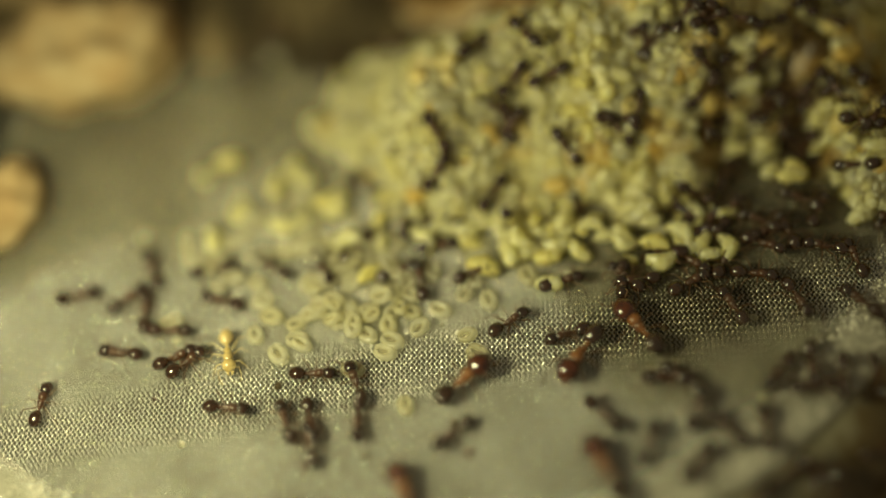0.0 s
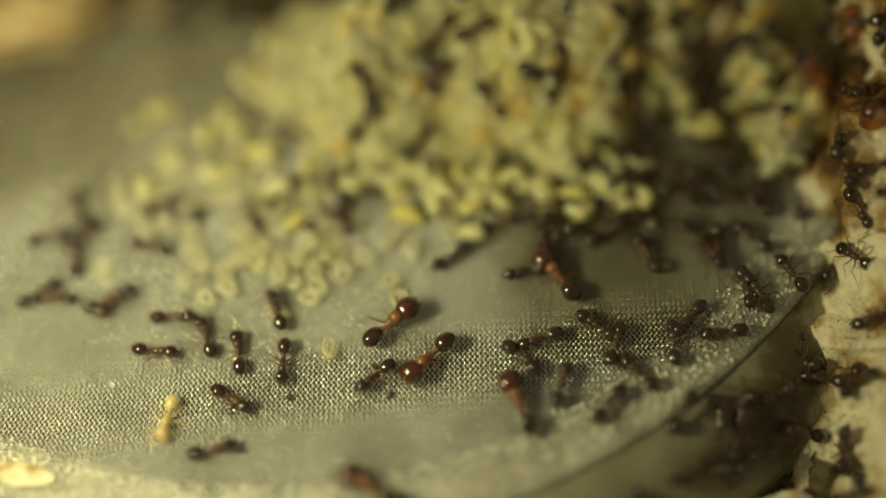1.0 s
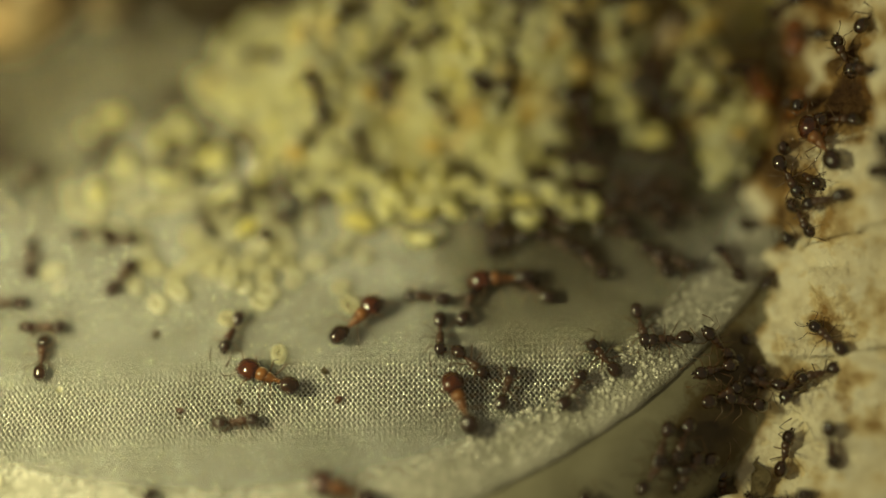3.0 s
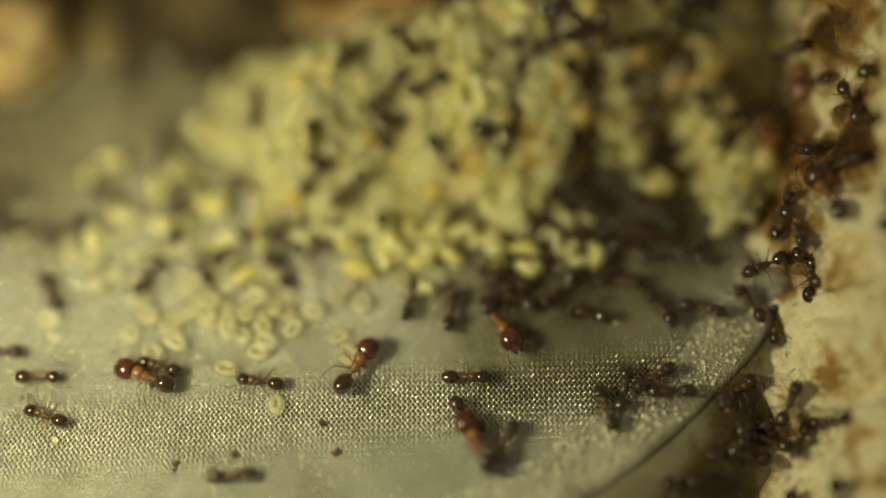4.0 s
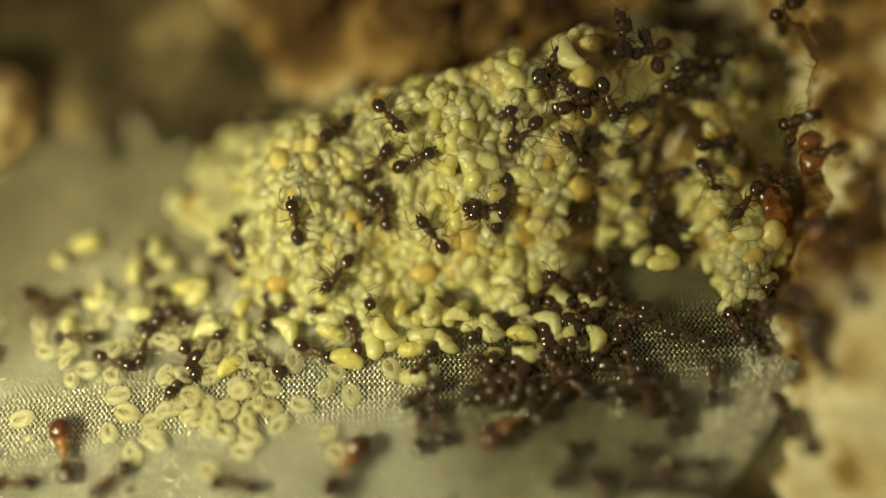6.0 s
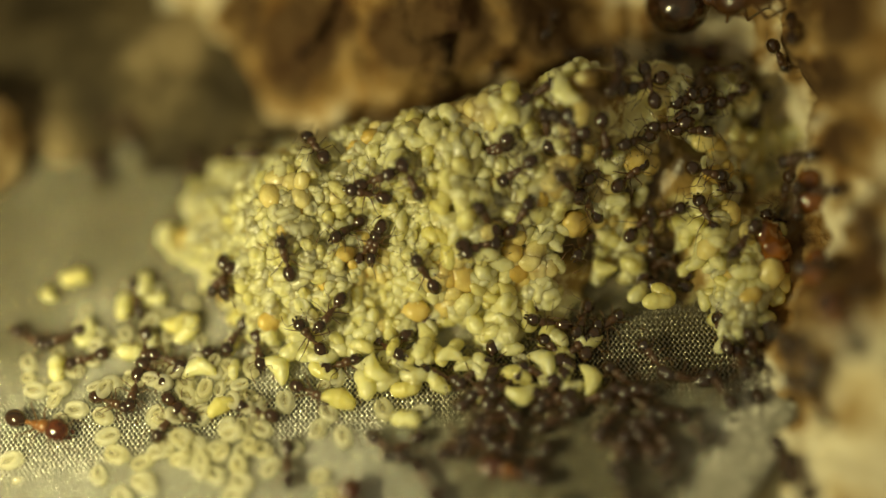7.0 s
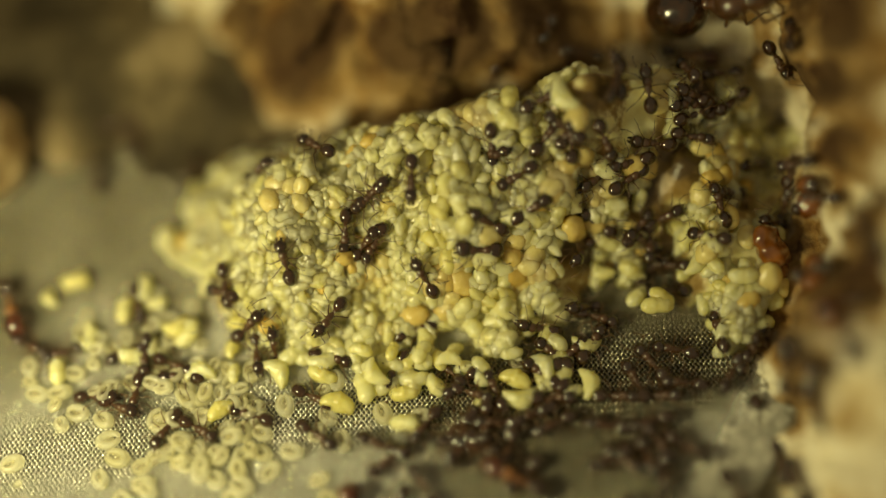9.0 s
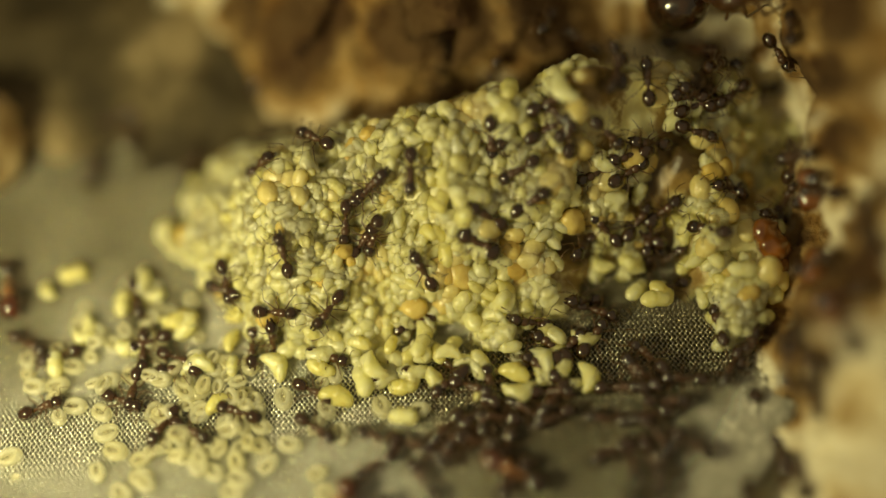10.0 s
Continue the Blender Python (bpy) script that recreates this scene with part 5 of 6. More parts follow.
    crawl(next(workers), [(1.5, 12.65, -6.87, 0.01, -0.47, 0.88, -0.04), (2.5, 12.65, -6.87, 0.01, -0.47, 0.88, -0.04), (4, 12.28, -6.96, 0, -0.98, 0.19, -0.01), (7.5, 15.05,
        -5.81, -0.02, -0.97, -0.24, 0.01)])
    crawl(next(workers), [(1.5, 21.54, -4.86, 3.59, 0.64, -0.17, 0.74), (2.5, 21.54, -4.86, 3.59, 0.64, -0.17, 0.74), (4, 20.64, -3.58, 1.57, -0.67, -0.47, -0.57), (7.5, 20.28,
        -4.79, 2.18, 0.69, 0.72, -0.08)])
    crawl(next(workers), [(1.5, 21.98, -6.45, 4.03, -0.47, 0.15, -0.87), (2.5, 21.98, -6.45, 4.03, -0.47, 0.15, -0.87), (5, 18.15, -4.91, -0.01, -0.78, -0.63, -0.01), (5.5,
        18.51, -3.34, 0.03, -0.55, -0.83, -0.03), (6, 19.14, -3.42, 0.05, -0.78, -0.63, -0.03), (7.5, 18.79, -3.01, 0.32, 0.38, 0.81, 0.45)])
    crawl(next(workers), [(1.5, 22.78, 1.22, 4.08, -0.48, -0.83, -0.29), (2.5, 22.78, 1.22, 4.08, -0.48, -0.83, -0.29), (4, 22.62, 6.41, 1.87, -0.12, 0.79, -0.6), (7.5, 20.11,
        7, 1.75, -0.33, -0.89, -0.31), (8, 20.58, 7.03, 1.45, -0.43, -0.82, -0.38), (8.5, 20.85, 7, 1.35, -0.43, -0.78, -0.45), (9, 21.36, 6.59, 1.05, -0.7,
        -0.71, 0.09), (9.5, 19.88, 6.41, 1.72, -0.37, 0.14, 0.92), (10, 19.45, 7.49, 2.83, -0.03, -0.99, -0.14)])
    crawl(next(workers), [(1.5, 6.93, -2.16, -0.02, -0.36, 0.93, 0.02), (2.5, 6.93, -2.16, -0.02, -0.36, 0.93, 0.02), (4, 6.97, -1.53, -0.01, -0.99, -0.15, -0.01), (7.5, 5.96,
        -1.66, -0.02, 0.94, 0.34, 0.02)])
    crawl(next(workers), [(1.5, 1.30, 0.75, 2.43, -0.44, 0.82, 0.36), (2.5, 1.32, 0.74, 2.43, -0.44, 0.82, 0.36), (4, 1.06, 0.62, 2.29, 0.05, 0.81, 0.58), (7.5, 1.04, 0.81, 2.41, -0.18, 0.75, 0.64)])
    crawl(next(workers), [(1.5, 3.25, -1.37, 0.75, 0.62, 0.64, 0.46), (2.5, 3.25, -1.37, 0.75, 0.62, 0.64, 0.46), (4, 2.36, -1.13, 1.38, -0.8, -0.37, -0.47), (7.5, 2.47, -1.13, 1.32, -0.81, -0.36, -0.46)])
    crawl(next(workers), [(1.5, 11.05, -5.73, -0.03, 0.89, 0.46, -0.01), (2.5, 11.05, -5.73, -0.03, 0.89, 0.46, -0.01), (4, 11.15, -5.87, -0.02, -0.78, -0.63, 0.01), (7.5,
        11.32, -5.77, -0.03, -0.9, -0.43, 0.01)])
    crawl(next(workers), [(1.5, -0.7, -4.63, -0.03, 0.95, 0.32, 0.02), (2.5, -0.7, -4.63, -0.03, 0.95, 0.32, 0.02), (4, -0.54, -4.52, -0.02, -0.57, 0.82, 0.01), (7.5, -0.31,
        -5, -0.04, -0.94, 0.34, 0.01), (8, -0.44, -5.05, -0.04, -0.94, 0.34, 0.01), (8.5, -0.47, -4.94, -0.04, -0.94, 0.34, 0.01), (9, -0.54, -4.93, -0.04,
        -0.94, 0.34, 0.01), (9.5, -0.78, -5.03, -0.04, -0.94, 0.34, 0.01), (10, -0.99, -5.06, -0.04, -0.94, 0.34, 0)])
    crawl(next(workers), [(4, -3.86, -4.19, -0.04, 0.42, -0.91, 0.01), (4.5, -3.78, -4.19, -0.04, 0.42, -0.91, 0.01), (5, -3.64, -4.35, -0.05, 0.42, -0.91, 0.03), (5.5, -3.57,
        -4.31, -0.05, 0.42, -0.91, 0.03), (6, -3.49, -4.31, -0.05, 0.42, -0.91, 0.03), (7.5, -3.39, -4.88, -0.04, 0.86, -0.51, 0.02), (8, -3.15, -5.03, -0.03,
        0.86, -0.51, 0.01), (8.5, -2.93, -5.13, -0.03, 0.86, -0.51, -0.01), (9, -2.67, -5.41, -0.02, 0.86, -0.51, -0.01), (9.5, -2.66, -5.62, -0.01, 0.86,
        -0.51, -0.01), (10, -2.92, -5.72, -0.01, 0.86, -0.51, -0.01)])
    crawl(next(workers), [(4, 0.95, -3.49, -0.01, 0.99, 0.13, -0.01), (4.5, 2.08, -3.33, -0.01, 0.99, 0.12, 0), (5, 3.29, -3.89, 0, -0.26, 0.97, 0.02), (5.5, 3.32, -3.63, 0,
        -0.26, 0.97, 0.02), (6, 3.16, -3.6, 0, -0.26, 0.97, 0.02), (7.5, 2.77, -2.88, 0.01, 0.96, -0.29, -0.01), (8, 2.79, -2.56, 0.02, 0.96, -0.29, -0.01),
        (8.5, 2.81, -2.52, 0.02, 0.96, -0.29, -0.02), (9, 2.52, -2.65, 0.02, 0.96, -0.29, -0.01), (9.5, 2.58, -2.72, 0.02, 0.96, -0.29, -0.01), (10, 2.46,
        -2.9, 0.01, 0.96, -0.29, -0.01)])
    crawl(next(workers), [(4, 1.28, -2.24, 0.35, -0.98, 0.2, -0.01), (4.5, 1.21, -2.13, 0.01, -0.98, 0.2, 0), (5, 1.16, -2.22, 0.01, -0.98, 0.2, 0), (5.5, 1.12, -2.23, 0.01,
        -0.98, 0.2, 0), (6, 1.02, -2.33, 0.01, -0.98, 0.2, 0), (7.5, 1.99, -1.57, 1.08, -0.33, 0.94, -0.06), (8, 1.93, -0.91, 1.38, -0.9, -0.24, -0.37), (8.5, 0.15, -1.98, 0.37, -0.19, 0.77, 0.61)])
    crawl(next(workers), [(5, 4.13, -2.18, 0.45, 0.98, -0.05, -0.18), (6, 4.13, -2.18, 0.45, 0.98, -0.05, -0.18), (7.5, 5.35, -2.66, 0, 0.75, -0.66, -0.03), (8, 6.38, -3.16,
        -0.03, 0.39, -0.92, 0.02), (8.5, 6.99, -4.39, -0.01, -0.45, -0.9, 0.02), (9, 6.31, -5.61, 0.01, -0.63, -0.78, -0.01), (9.5, 5.81, -5.85, 0.01, -0.44,
        -0.9, 0), (10, 5.76, -6.58, 0.01, 0.93, -0.36, 0.04)])
    crawl(next(workers), [(4, -2.45, -3.33, -0.02, 0.68, 0.73, 0.04), (4.5, -2.72, -3.45, -0.02, 0.68, 0.73, 0.04), (5, -2.66, -3.61, -0.03, 0.68, 0.73, 0.04), (5.5, -2.73,
        -3.85, -0.04, 0.68, 0.73, 0.04), (6, -2.77, -3.74, -0.03, 0.68, 0.73, 0.04), (7.5, -3.08, -2.12, 0.01, 0.91, 0.42, 0.01), (8, -2.91, -1.69, 0, 0.91,
        0.42, 0), (8.5, -2.21, -1.38, 0, 0.91, 0.42, -0.01), (9, -0.61, -1.24, 0.75, 0.57, 0.2, 0.8), (9.5, -0.25, -0.97, 1.07, 0.99, -0.04, -0.14), (10, 0.52, -0.97, 0.96, 0.93, -0.27, 0.26)])
    crawl(next(workers), [(5, 8.57, -5.37, 0.04, -0.7, 0.71, -0.02), (6, 8.57, -5.37, 0.04, -0.7, 0.71, -0.02), (7.5, 8.12, -4.4, 0.03, 0.93, -0.36, -0.01)])
    crawl(next(workers), [(4, 11.19, -4.7, -0.01, 0.76, -0.65, 0), (4.5, 11.09, -4.79, -0.01, 0.76, -0.65, 0), (5, 10.77, -5, -0.01, 0.76, -0.65, -0.03), (6, 10.77, -5, -0.01,
        0.76, -0.65, -0.03), (7.5, 11.26, -4.71, -0.01, 1, -0.03, -0.03)])
    crawl(next(workers), [(4, 14.17, -4.07, 0.01, 0.9, -0.43, 0.01), (4.5, 14.07, -5.04, -0.01, 0.97, 0.22, -0.01), (5, 12.42, -4.47, -0.03, 0.9, -0.43, 0), (5.5, 11.98, -4.37,
        -0.03, 0.9, -0.43, 0), (8.5, 5.96, -2.14, -0.01, -0.88, -0.16, 0.44), (9, 5.14, -3.24, 0.01, -0.52, -0.86, 0), (9.5, 5.07, -3.78, 0.01, -0.99, -0.12,
        0.01)])
    crawl(next(workers), [(5, 14.18, -3.03, 0.01, -0.88, 0.47, -0.03), (6, 14.18, -3.03, 0.01, -0.88, 0.47, -0.03), (7.5, 13.22, -1.36, -0.03, 0.92, -0.39, 0.03)])
    crawl(next(workers), [(5, 6.53, 0.26, 1.87, -0.4, 0.91, 0.14), (6, 6.53, 0.26, 1.87, -0.4, 0.91, 0.14), (7.5, 6.58, 0.25, 1.86, -0.29, 0.9, 0.31)])
    crawl(next(workers), [(4, 1.06, -0.47, 1.44, 0.59, 0.61, 0.53), (4.5, 1.07, -0.78, 1.20, 0.58, 0.59, 0.56), (5, 0.48, -0.95, 0.97, 0.62, 0.63, 0.46), (5.5, -0.29, -0.76, 1.19, 0.95, -0.3, -0.13), (6, -1.68, 0.53, 1.08, 0.44, -0.72, 0.53), (7.5, -1.58, 0.48, 1.14, -0.98, 0.21, 0.03), (8, -1.64, 0.33, 1.03, -0.98, 0.21, 0.02), (8.5, -1.58, 0.15, 1.00, -0.98, 0.21, 0.02), (9, -1.58, 0.15, 0.99, -0.98, 0.21, 0.02), (9.5, -1.50, 0.06, 0.99, -0.98, 0.21, 0.04), (10, -1.55, 0.02, 0.91, -0.98, 0.21, 0.04)])
    crawl(next(workers), [(4, 4.14, 1.37, 2.04, 0.1, -0.95, -0.29), (4.5, 4.62, 1.20, 2.14, 0.05, -0.96, -0.28), (5, 4.65, 1.24, 2.16, 0.14, -0.93, -0.35), (5.5, 4.6, 1.51,
        1.9, 0.14, -0.93, -0.35), (6, 4.65, 1.24, 2.17, 0.14, -0.93, -0.35), (7.5, 4.83, 1.23, 2.33, -0.47, -0.67, -0.58), (8, 4.78, 1.34, 2.31, -0.47, -0.67, -0.58), (8.5, 4.83, 1.34, 2.34, -0.47, -0.67, -0.58), (9, 4.79, 1.30, 2.30, -0.47, -0.67, -0.58), (9.5, 4.79, 1.34, 2.31, -0.47, -0.67, -0.58), (10,
        4.83, 1.69, 2.23, -0.4, -0.67, -0.63)])
    crawl(next(workers), [(5, 10.25, -4.35, 0, -1, -0.1, 0.02), (6, 10.25, -4.35, 0, -1, -0.1, 0.02), (7.5, 10.95, -3.72, 0, -0.79, 0.62, 0)])
    crawl(next(workers), [(5, 14.51, -3.48, 0.03, -0.96, -0.29, -0.04), (6, 14.51, -3.48, 0.03, -0.96, -0.29, -0.04), (7.5, 13.86, -4.49, -0.01, -0.41, 0.91, 0.01), (8, 14.22,
        -4.53, 0.01, -0.41, 0.91, 0.01), (8.5, 14.44, -4.29, 0.01, -0.41, 0.91, 0.01), (9, 14.58, -4.2, 0.01, -0.41, 0.91, 0.01), (9.5, 14.67, -4.16, 0.01,
        -0.41, 0.91, 0.01), (10, 14.59, -4.13, 0.01, -0.41, 0.91, -0.03)])
    crawl(next(workers), [(5, 11.8, -3.15, 0, 0.95, -0.3, 0.01), (6, 11.8, -3.15, 0, 0.95, -0.3, 0.01), (7.5, 12.6, -0.66, 0.37, -0.97, 0.11, 0.22)])
    crawl(next(workers), [(5, 13.65, -5.45, -0.01, 0.98, -0.21, -0.01), (6, 13.65, -5.45, -0.01, 0.98, -0.21, -0.01), (7.5, 13.36, -5.93, -0.01, -0.99, 0.16, -0.02)])
    crawl(next(workers), [(5, 3.36, 1.53, 2.13, -0.13, 0.61, 0.78), (6, 3.36, 1.55, 2.12, -0.13, 0.61, 0.78), (7.5, 3.33, 1.87, 2.07, -0.25, -0.97, 0.05), (8, 3.03, 2.06, 2.48, -0.12, -0.83, -0.54), (8.5, 3.33, 1.88, 2.08, -0.25, -0.97, 0.05), (9, 3.04, 2.05, 2.46, -0.12, -0.83, -0.54), (9.5, 3.03, 2.06, 2.48, -0.12, -0.83, -0.54), (10, 3.09, 2.11, 2.46, -0.12, -0.83, -0.54)])
    crawl(next(workers), [(5, 2.55, 4.08, 3.69, 0.85, 0.29, 0.43), (6, 2.54, 4.09, 3.69, 0.85, 0.29, 0.43), (7.5, 2.15, 4.82, 3.86, -0.76, 0.43, -0.48), (8, 2.20, 4.84, 3.85, -0.76, 0.43, -0.48), (8.5, 2.25, 4.70, 3.88, -0.68, 0.32, -0.66), (9, 2.38, 4.91, 3.83, -0.76, 0.52, -0.38), (9.5, 2.35, 4.91, 3.83, -0.76, 0.52, -0.38), (10, 2.39, 4.91, 3.83, -0.76, 0.52, -0.38)])
    crawl(next(workers), [(5, 4.26, 2.80, 3.23, 0.66, 0.48, 0.58), (6, 4.26, 2.81, 3.23, 0.66, 0.48, 0.58), (7.5, 4.45, 3.03, 3.45, -0.74, -0.27, -0.61)])
    crawl(next(workers), [(5, 5.25, 4.22, 4.32, 0.77, -0.58, -0.27), (6, 5.25, 4.22, 4.32, 0.77, -0.58, -0.27), (7.5, 4.57, 3.12, 3.56, 0.7, 0.2, 0.69)])
    crawl(next(workers), [(5, 5.85, 2.87, 3.31, 0.89, 0.06, 0.46), (6, 5.85, 2.87, 3.31, 0.89, 0.06, 0.46), (7.5, 6.17, 3.43, 3.91, -0.08, -0.73, -0.68)])
    crawl(next(workers), [(5, 9.98, 3.98, 3.48, -0.07, 0.63, 0.77), (6, 9.98, 3.98, 3.48, -0.07, 0.63, 0.77), (7.5, 9.58, 4.75, 4.29, -0.02, -0.64, -0.77)])
    crawl(next(workers), [(5, 9.16, 1.37, 2.34, 0.33, 0.72, 0.62), (6, 9.16, 1.37, 2.34, 0.33, 0.72, 0.62), (7.5, 8.62, 1.93, 3.26, -0.84, 0.47, 0.27), (8, 8.64, 1.92, 3.24,
        -0.84, 0.47, 0.27), (8.5, 8.82, 2.02, 3.03, -0.63, 0.03, 0.78), (9, 8.95, 1.99, 2.9, -0.63, 0.03, 0.78), (9.5, 8.96, 1.91, 2.85, -0.63, 0.03, 0.78),
        (10, 8.96, 1.91, 2.86, -0.63, 0.03, 0.78)])
    crawl(next(workers), [(5, 8.45, 0.65, 2.1, -0.71, 0.51, 0.49), (6, 8.45, 0.65, 2.1, -0.71, 0.51, 0.49), (7.5, 10.76, 2.43, 3.01, 0.85, 0.28, 0.45)])
    crawl(next(workers), [(5, 16.6, 5.86, 3.68, -0.92, -0.38, -0.04), (6, 16.6, 5.86, 3.68, -0.92, -0.38, -0.04), (7.5, 16.15, 5.24, 3.65, -0.98, 0.17, 0.03), (8, 15.97, 5.2,
        3.6, -0.96, -0.01, 0.28), (8.5, 15.97, 5.14, 3.51, -0.97, -0.04, 0.25), (9, 15.81, 5.06, 3.37, -0.97, -0.04, 0.25), (9.5, 15.36, 4.76, 3.09, -0.75,
        -0.15, 0.64), (10, 15.53, 4.85, 3.13, -0.9, -0.1, 0.41)])
    crawl(next(workers), [(5, 12.24, 4.52, 4.29, 0.98, 0.15, 0.15), (6, 12.24, 4.52, 4.29, 0.98, 0.15, 0.15), (7.5, 12.49, 5.01, 4.71, -0.55, -0.42, -0.72)])
    crawl(next(workers), [(5, 21.54, 8.49, 1.64, -1, -0.05, 0.04), (6, 21.54, 8.49, 1.64, -1, -0.05, 0.04), (7.5, 20.68, 8.18, 1.39, 0.9, -0.44, 0.02), (8, 20.81, 7.9, 1.17,
        0.84, -0.02, 0.53), (8.5, 20.67, 8.18, 1.39, 0.9, -0.44, 0.02), (9, 20.7, 8.19, 1.37, 0.9, -0.44, 0.02), (9.5, 20.75, 7.9, 1.14, 0.84, -0.02, 0.53),
        (10, 20.78, 7.91, 1.17, 0.84, -0.02, 0.53)])
    crawl(next(workers), [(5, 11.72, -1.25, 0.52, -0.66, 0.71, 0.24), (6, 11.72, -1.25, 0.52, -0.66, 0.71, 0.24), (7.5, 11.05, -1.34, 0.43, -0.93, 0.36, 0.09), (8, 10.95,
        -1.41, 0.39, -0.86, 0.32, 0.4), (8.5, 10.92, -1.38, 0.41, -0.86, 0.32, 0.4), (9, 10.95, -1.38, 0.41, -0.9, 0.38, 0.22), (9.5, 10.95, -1.38, 0.41,
        -0.9, 0.38, 0.22), (10, 10.65, -1.42, 0.41, -0.9, 0.38, 0.22)])
    crawl(next(workers), [(5, -2.2, -0.2, 0.02, 0.8, -0.6, -0.04), (6, -2.2, -0.2, 0.02, 0.8, -0.6, -0.04), (7.5, -1.08, -2.29, 0.02, -0.87, -0.5, -0.02), (8, -1.88, -2.85,
        0.01, -0.92, -0.39, 0), (8.5, -2.4, -3, -0.01, -0.95, -0.3, 0.01), (9, -3.49, -3.2, 0, -1, 0.03, -0.01)])
    crawl(next(workers), [(8.5, -0.46, -2.27, 0.02, 0.11, -0.99, -0.02)])
    crawl(next(workers), [(7.5, 4.24, 1.26, 1.98, 0.64, 0.54, 0.55), (8, 4.19, 1.30, 2.00, 0.64, 0.54, 0.55), (8.5, 4.15, 1.39, 2.06, 0.64, 0.54, 0.55), (9, 4.18, 1.55, 2.23, 0.65, 0.56, 0.52), (9.5, 4.15, 1.54, 2.21, 0.65, 0.56, 0.52), (10, 4.14, 1.39, 2.05, 0.64, 0.54, 0.55)])
    crawl(next(workers), [(7.5, -1.02, 5.68, 1.96, 0.99, -0.12, 0.01), (8, -0.86, 5.68, 2.00, 0.99, -0.12, -0.1), (8.5, -0.22, 4.92, 2.43, 0.74, 0.11, 0.66), (9, -0.02, 4.51, 2.73, 0.92, 0.11, 0.38), (9.5, 0.21, 4.25, 3.04, 0.87, 0.03, 0.5), (10, 0.29, 4.21, 3.15, 0.87, -0.03, 0.5)])
    crawl(next(workers), [(7.5, 12.08, 2.95, 3.26, -0.69, 0.58, 0.43), (8, 12.33, 2.79, 2.87, -0.45, 0.4, 0.8), (8.5, 12.78, 2.27, 2.03, -0.5, 0.4, 0.77), (9, 13.41, 2.44,
        1.43, -0.65, 0.01, 0.76), (9.5, 13.87, 2.12, 1.07, -0.49, 0.41, 0.77), (10, 13.66, 1.82, 1.01, -0.54, 0.43, 0.73)])
    crawl(next(workers), [(7.5, 12.68, 2.41, 2.21, -0.53, 0.36, 0.77), (8, 13.08, 2.1, 1.56, -0.49, 0.4, 0.78), (8.5, 13.81, 1.71, 0.93, -0.71, 0.15, 0.69), (9, 15, 1.67, 0.9,
        -0.93, 0.32, -0.16), (9.5, 15.35, 1.41, 0.51, -0.74, 0.18, 0.64), (10, 15.4, 1.74, 0.71, -0.82, 0.21, 0.53)])
    crawl(next(workers), [(7.5, 14.81, 4.73, 3.48, -0.97, -0.25, 0), (8, 14.78, 4.77, 3.52, -0.93, -0.37, 0.09), (8.5, 14.84, 4.56, 3.35, -0.97, -0.25, 0), (9, 14.81, 4.31,
        3.09, -0.99, -0.14, -0.05), (9.5, 14.77, 4.24, 3.03, -0.99, -0.14, -0.05), (10, 14.76, 4.29, 3.11, -0.99, -0.14, -0.05)])
    crawl(next(workers), [(8.5, 18.86, 6.78, 3.38, -0.93, -0.34, -0.12)])
    crawl(next(workers), [(7.5, 15.33, 6.65, 4.77, -0.95, -0.32, 0.05), (8, 16.36, 6.81, 4.60, -0.79, -0.15, 0.59), (8.5, 16.71, 6.4, 4.06, -0.92, 0.26, 0.28), (9, 17.43, 6.72,
        3.88, -0.82, 0.13, 0.56), (9.5, 17.15, 6.64, 3.94, -0.81, 0.11, 0.58), (10, 17.3, 6.64, 3.89, -0.81, 0.11, 0.58)])
    crawl(next(workers), [(7.5, 16.86, 9.50, 2.24, 0.92, 0.4, 0.06), (8, 17.63, 9.85, 1.98, -0.01, -0.56, 0.83), (8.5, 16.65, 6.75, 4.48, 0.88, 0.34, -0.32), (9, 17.64, 7.22, 4.51, 0.44, 0.39, -0.81), (9.5, 17.65, 6.96, 4.21, 0.45, 0.81, -0.38), (10, 18.04, 7.16, 4.25, 0.33, 0.53, -0.78)])
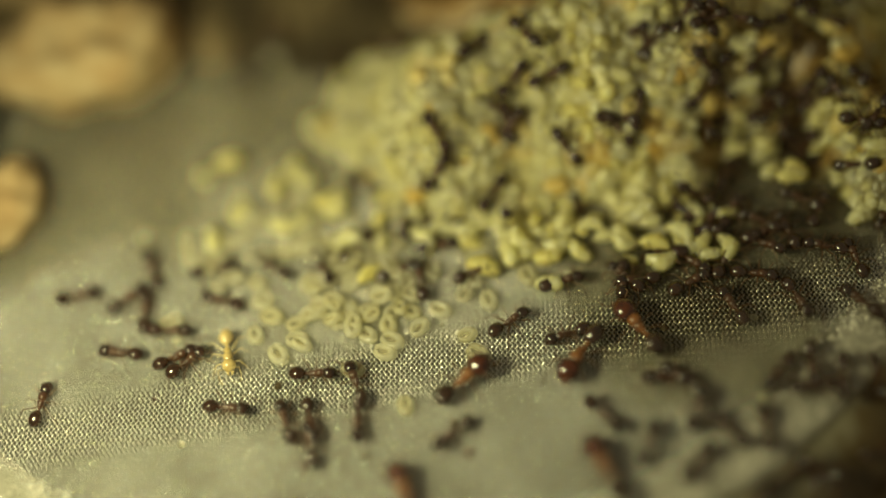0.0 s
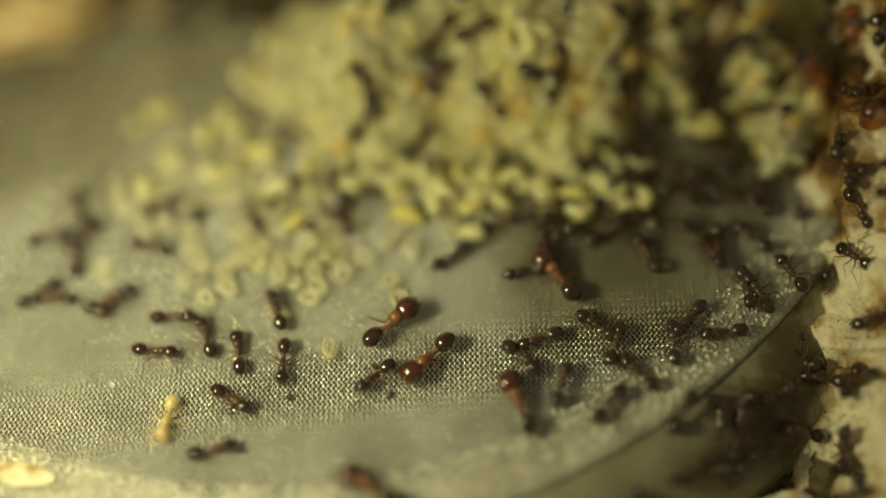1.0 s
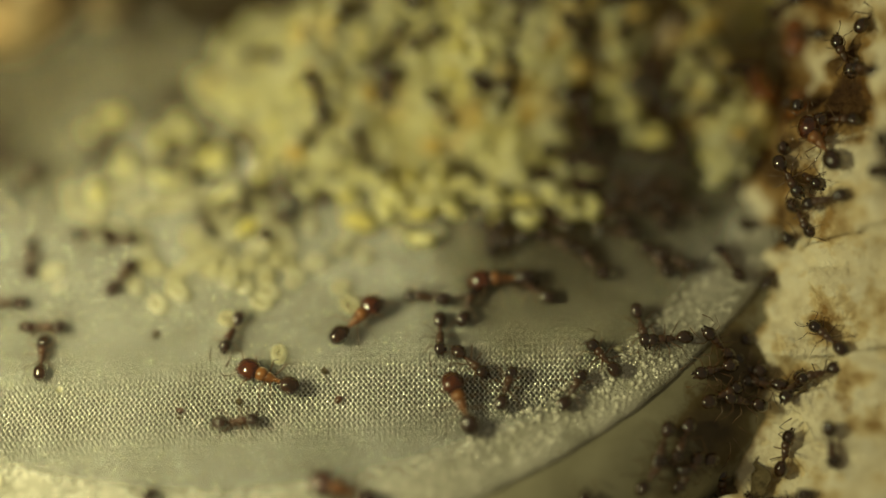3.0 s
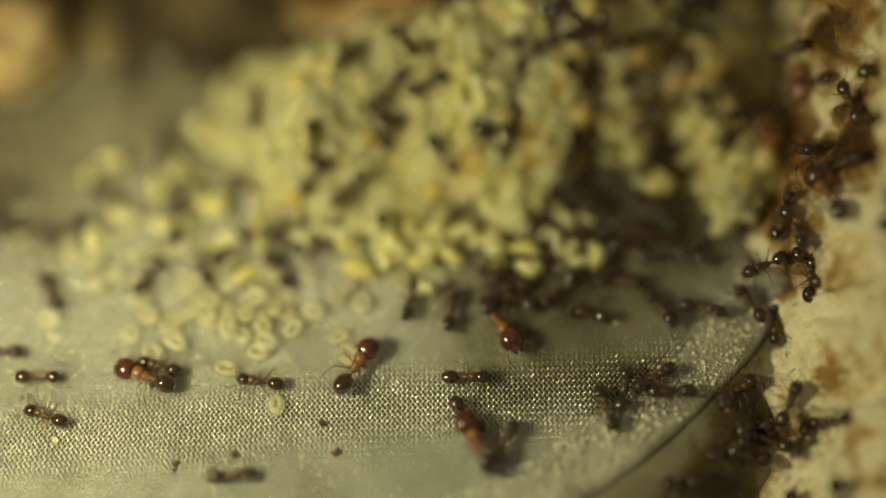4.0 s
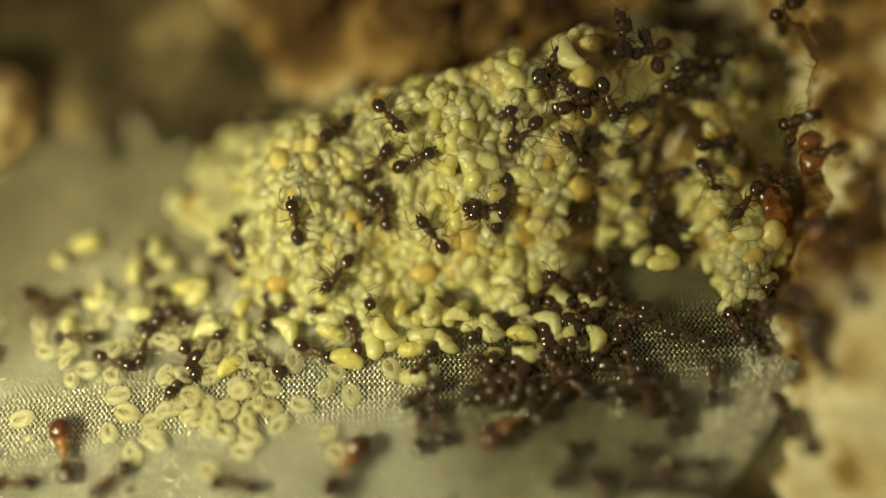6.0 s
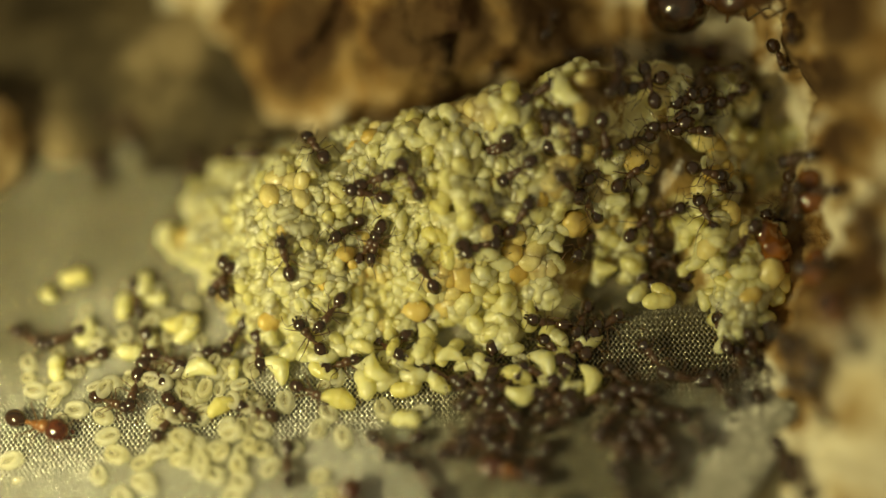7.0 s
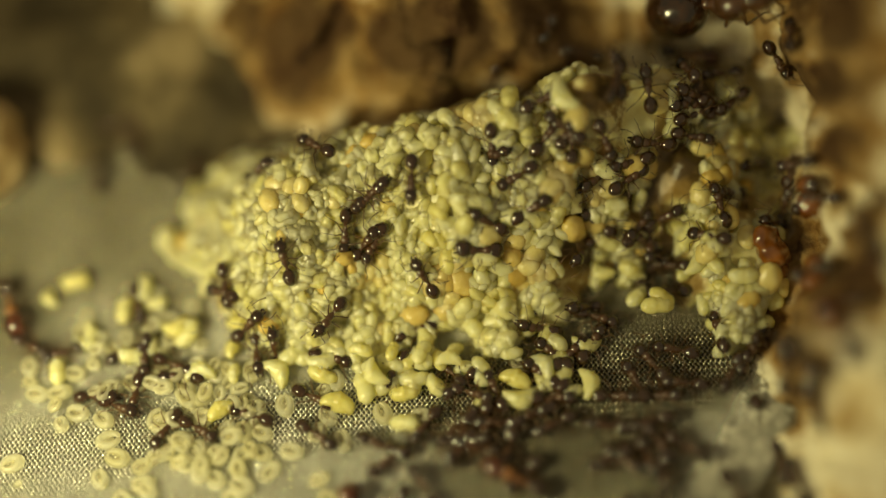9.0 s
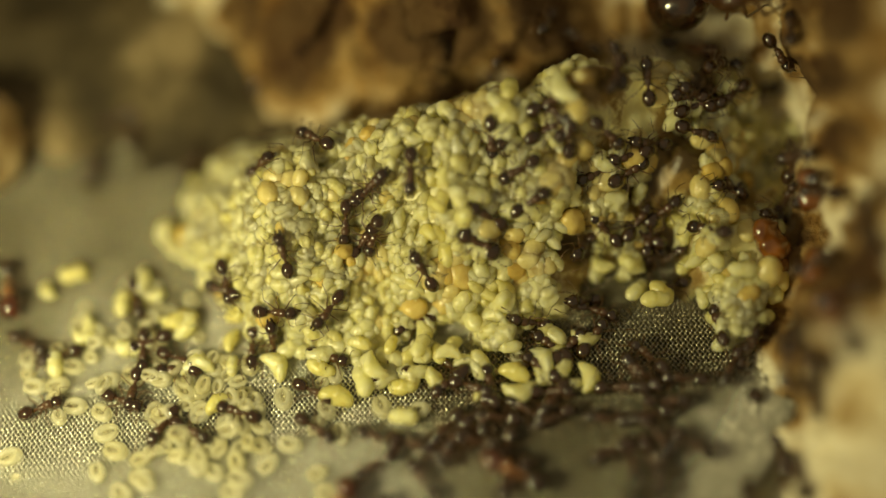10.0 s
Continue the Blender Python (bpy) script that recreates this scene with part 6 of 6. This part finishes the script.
    crawl(next(workers), [(7.5, 17.82, 1.82, 1.78, -0.36, 0.92, 0.14), (8, 17.86, 1.96, 1.83, -0.36, 0.92, 0.14), (8.5, 17.95, 2.24, 1.93, -0.43, 0.88, 0.23), (9, 18.07, 2.37, 2.13, -0.13, 0.86, 0.49), (9.5, 18.61, 3.05, 1.74, -0.2, 0.54, 0.82), (10, 18.61, 3.08, 1.76, -0.2, 0.54, 0.82)])
    crawl(next(workers), [(7.5, 18.72, 0.9, 2.18, -0.64, 0.39, -0.67), (8, 18.59, 0.89, 2.22, -0.64, 0.39, -0.67), (8.5, 18.1, 1.06, 1.93, -0.61, 0.43, -0.67)])
    crawl(next(soldiers), [(8.5, 17.76, 9.77, 2.55, 0.98, -0.21, -0.05)])
    crawl(next(workers), [(8.5, 11.41, 9.91, 4.11, -0.83, -0.46, -0.3)])
    crawl(next(workers), [(8.5, 9.41, 9.43, 3.01, -0.4, 0.6, -0.69)])
    crawl(next(workers), [(8.5, 13.22, 9.71, 2.94, -0.89, 0.35, -0.29)])
    crawl(next(workers), [(8.5, 5.99, 8.16, 0.62, 0.59, -0.1, 0.8)])
    crawl(next(workers), [(8.5, 3.14, 7.76, 0.43, 0.92, -0.16, 0.35)])
    crawl(next(workers), [(8.5, -0.09, 8.12, 0.01, 0.63, 0.76, 0.17)])
    crawl(next(workers), [(8.5, 21.53, 7.44, 6.24, 0.1, 0.98, -0.18)])
    for x, y, z, hx, hy, hz in EDGE:
        crawl(next(workers), [(0, x, y, z, hx, hy, hz)])
    for rows in CROWD:
        crawl(next(workers), rows)
    crawl(CALLOW_ANT, [(0, -7.5, -8.0, 0, 0.2, -1, 0), (0.5, -7.1, -10.7, 0, 0.1, -1, 0), (1, -6.5, -13.3, 0, -0.2, -1, 0), (1.4, -8.1, -14.8, 0, -0.5, -0.85, 0),
                       (2.4, -11.0, -18.5, 0, -0.6, -0.8, 0), (5, -13.5, -21.0, -1.5, -0.7, -0.7, 0), (10, -14.5, -21.5, -1.5, -0.8, -0.6, 0)])
    walk(QUEEN, [(0, perch(19.0, 10.4, 6.5, 0.75, 0.6, 0.4)), (10, perch(19.0, 10.5, 6.5, 0.75, 0.6, 0.45))])


motions()
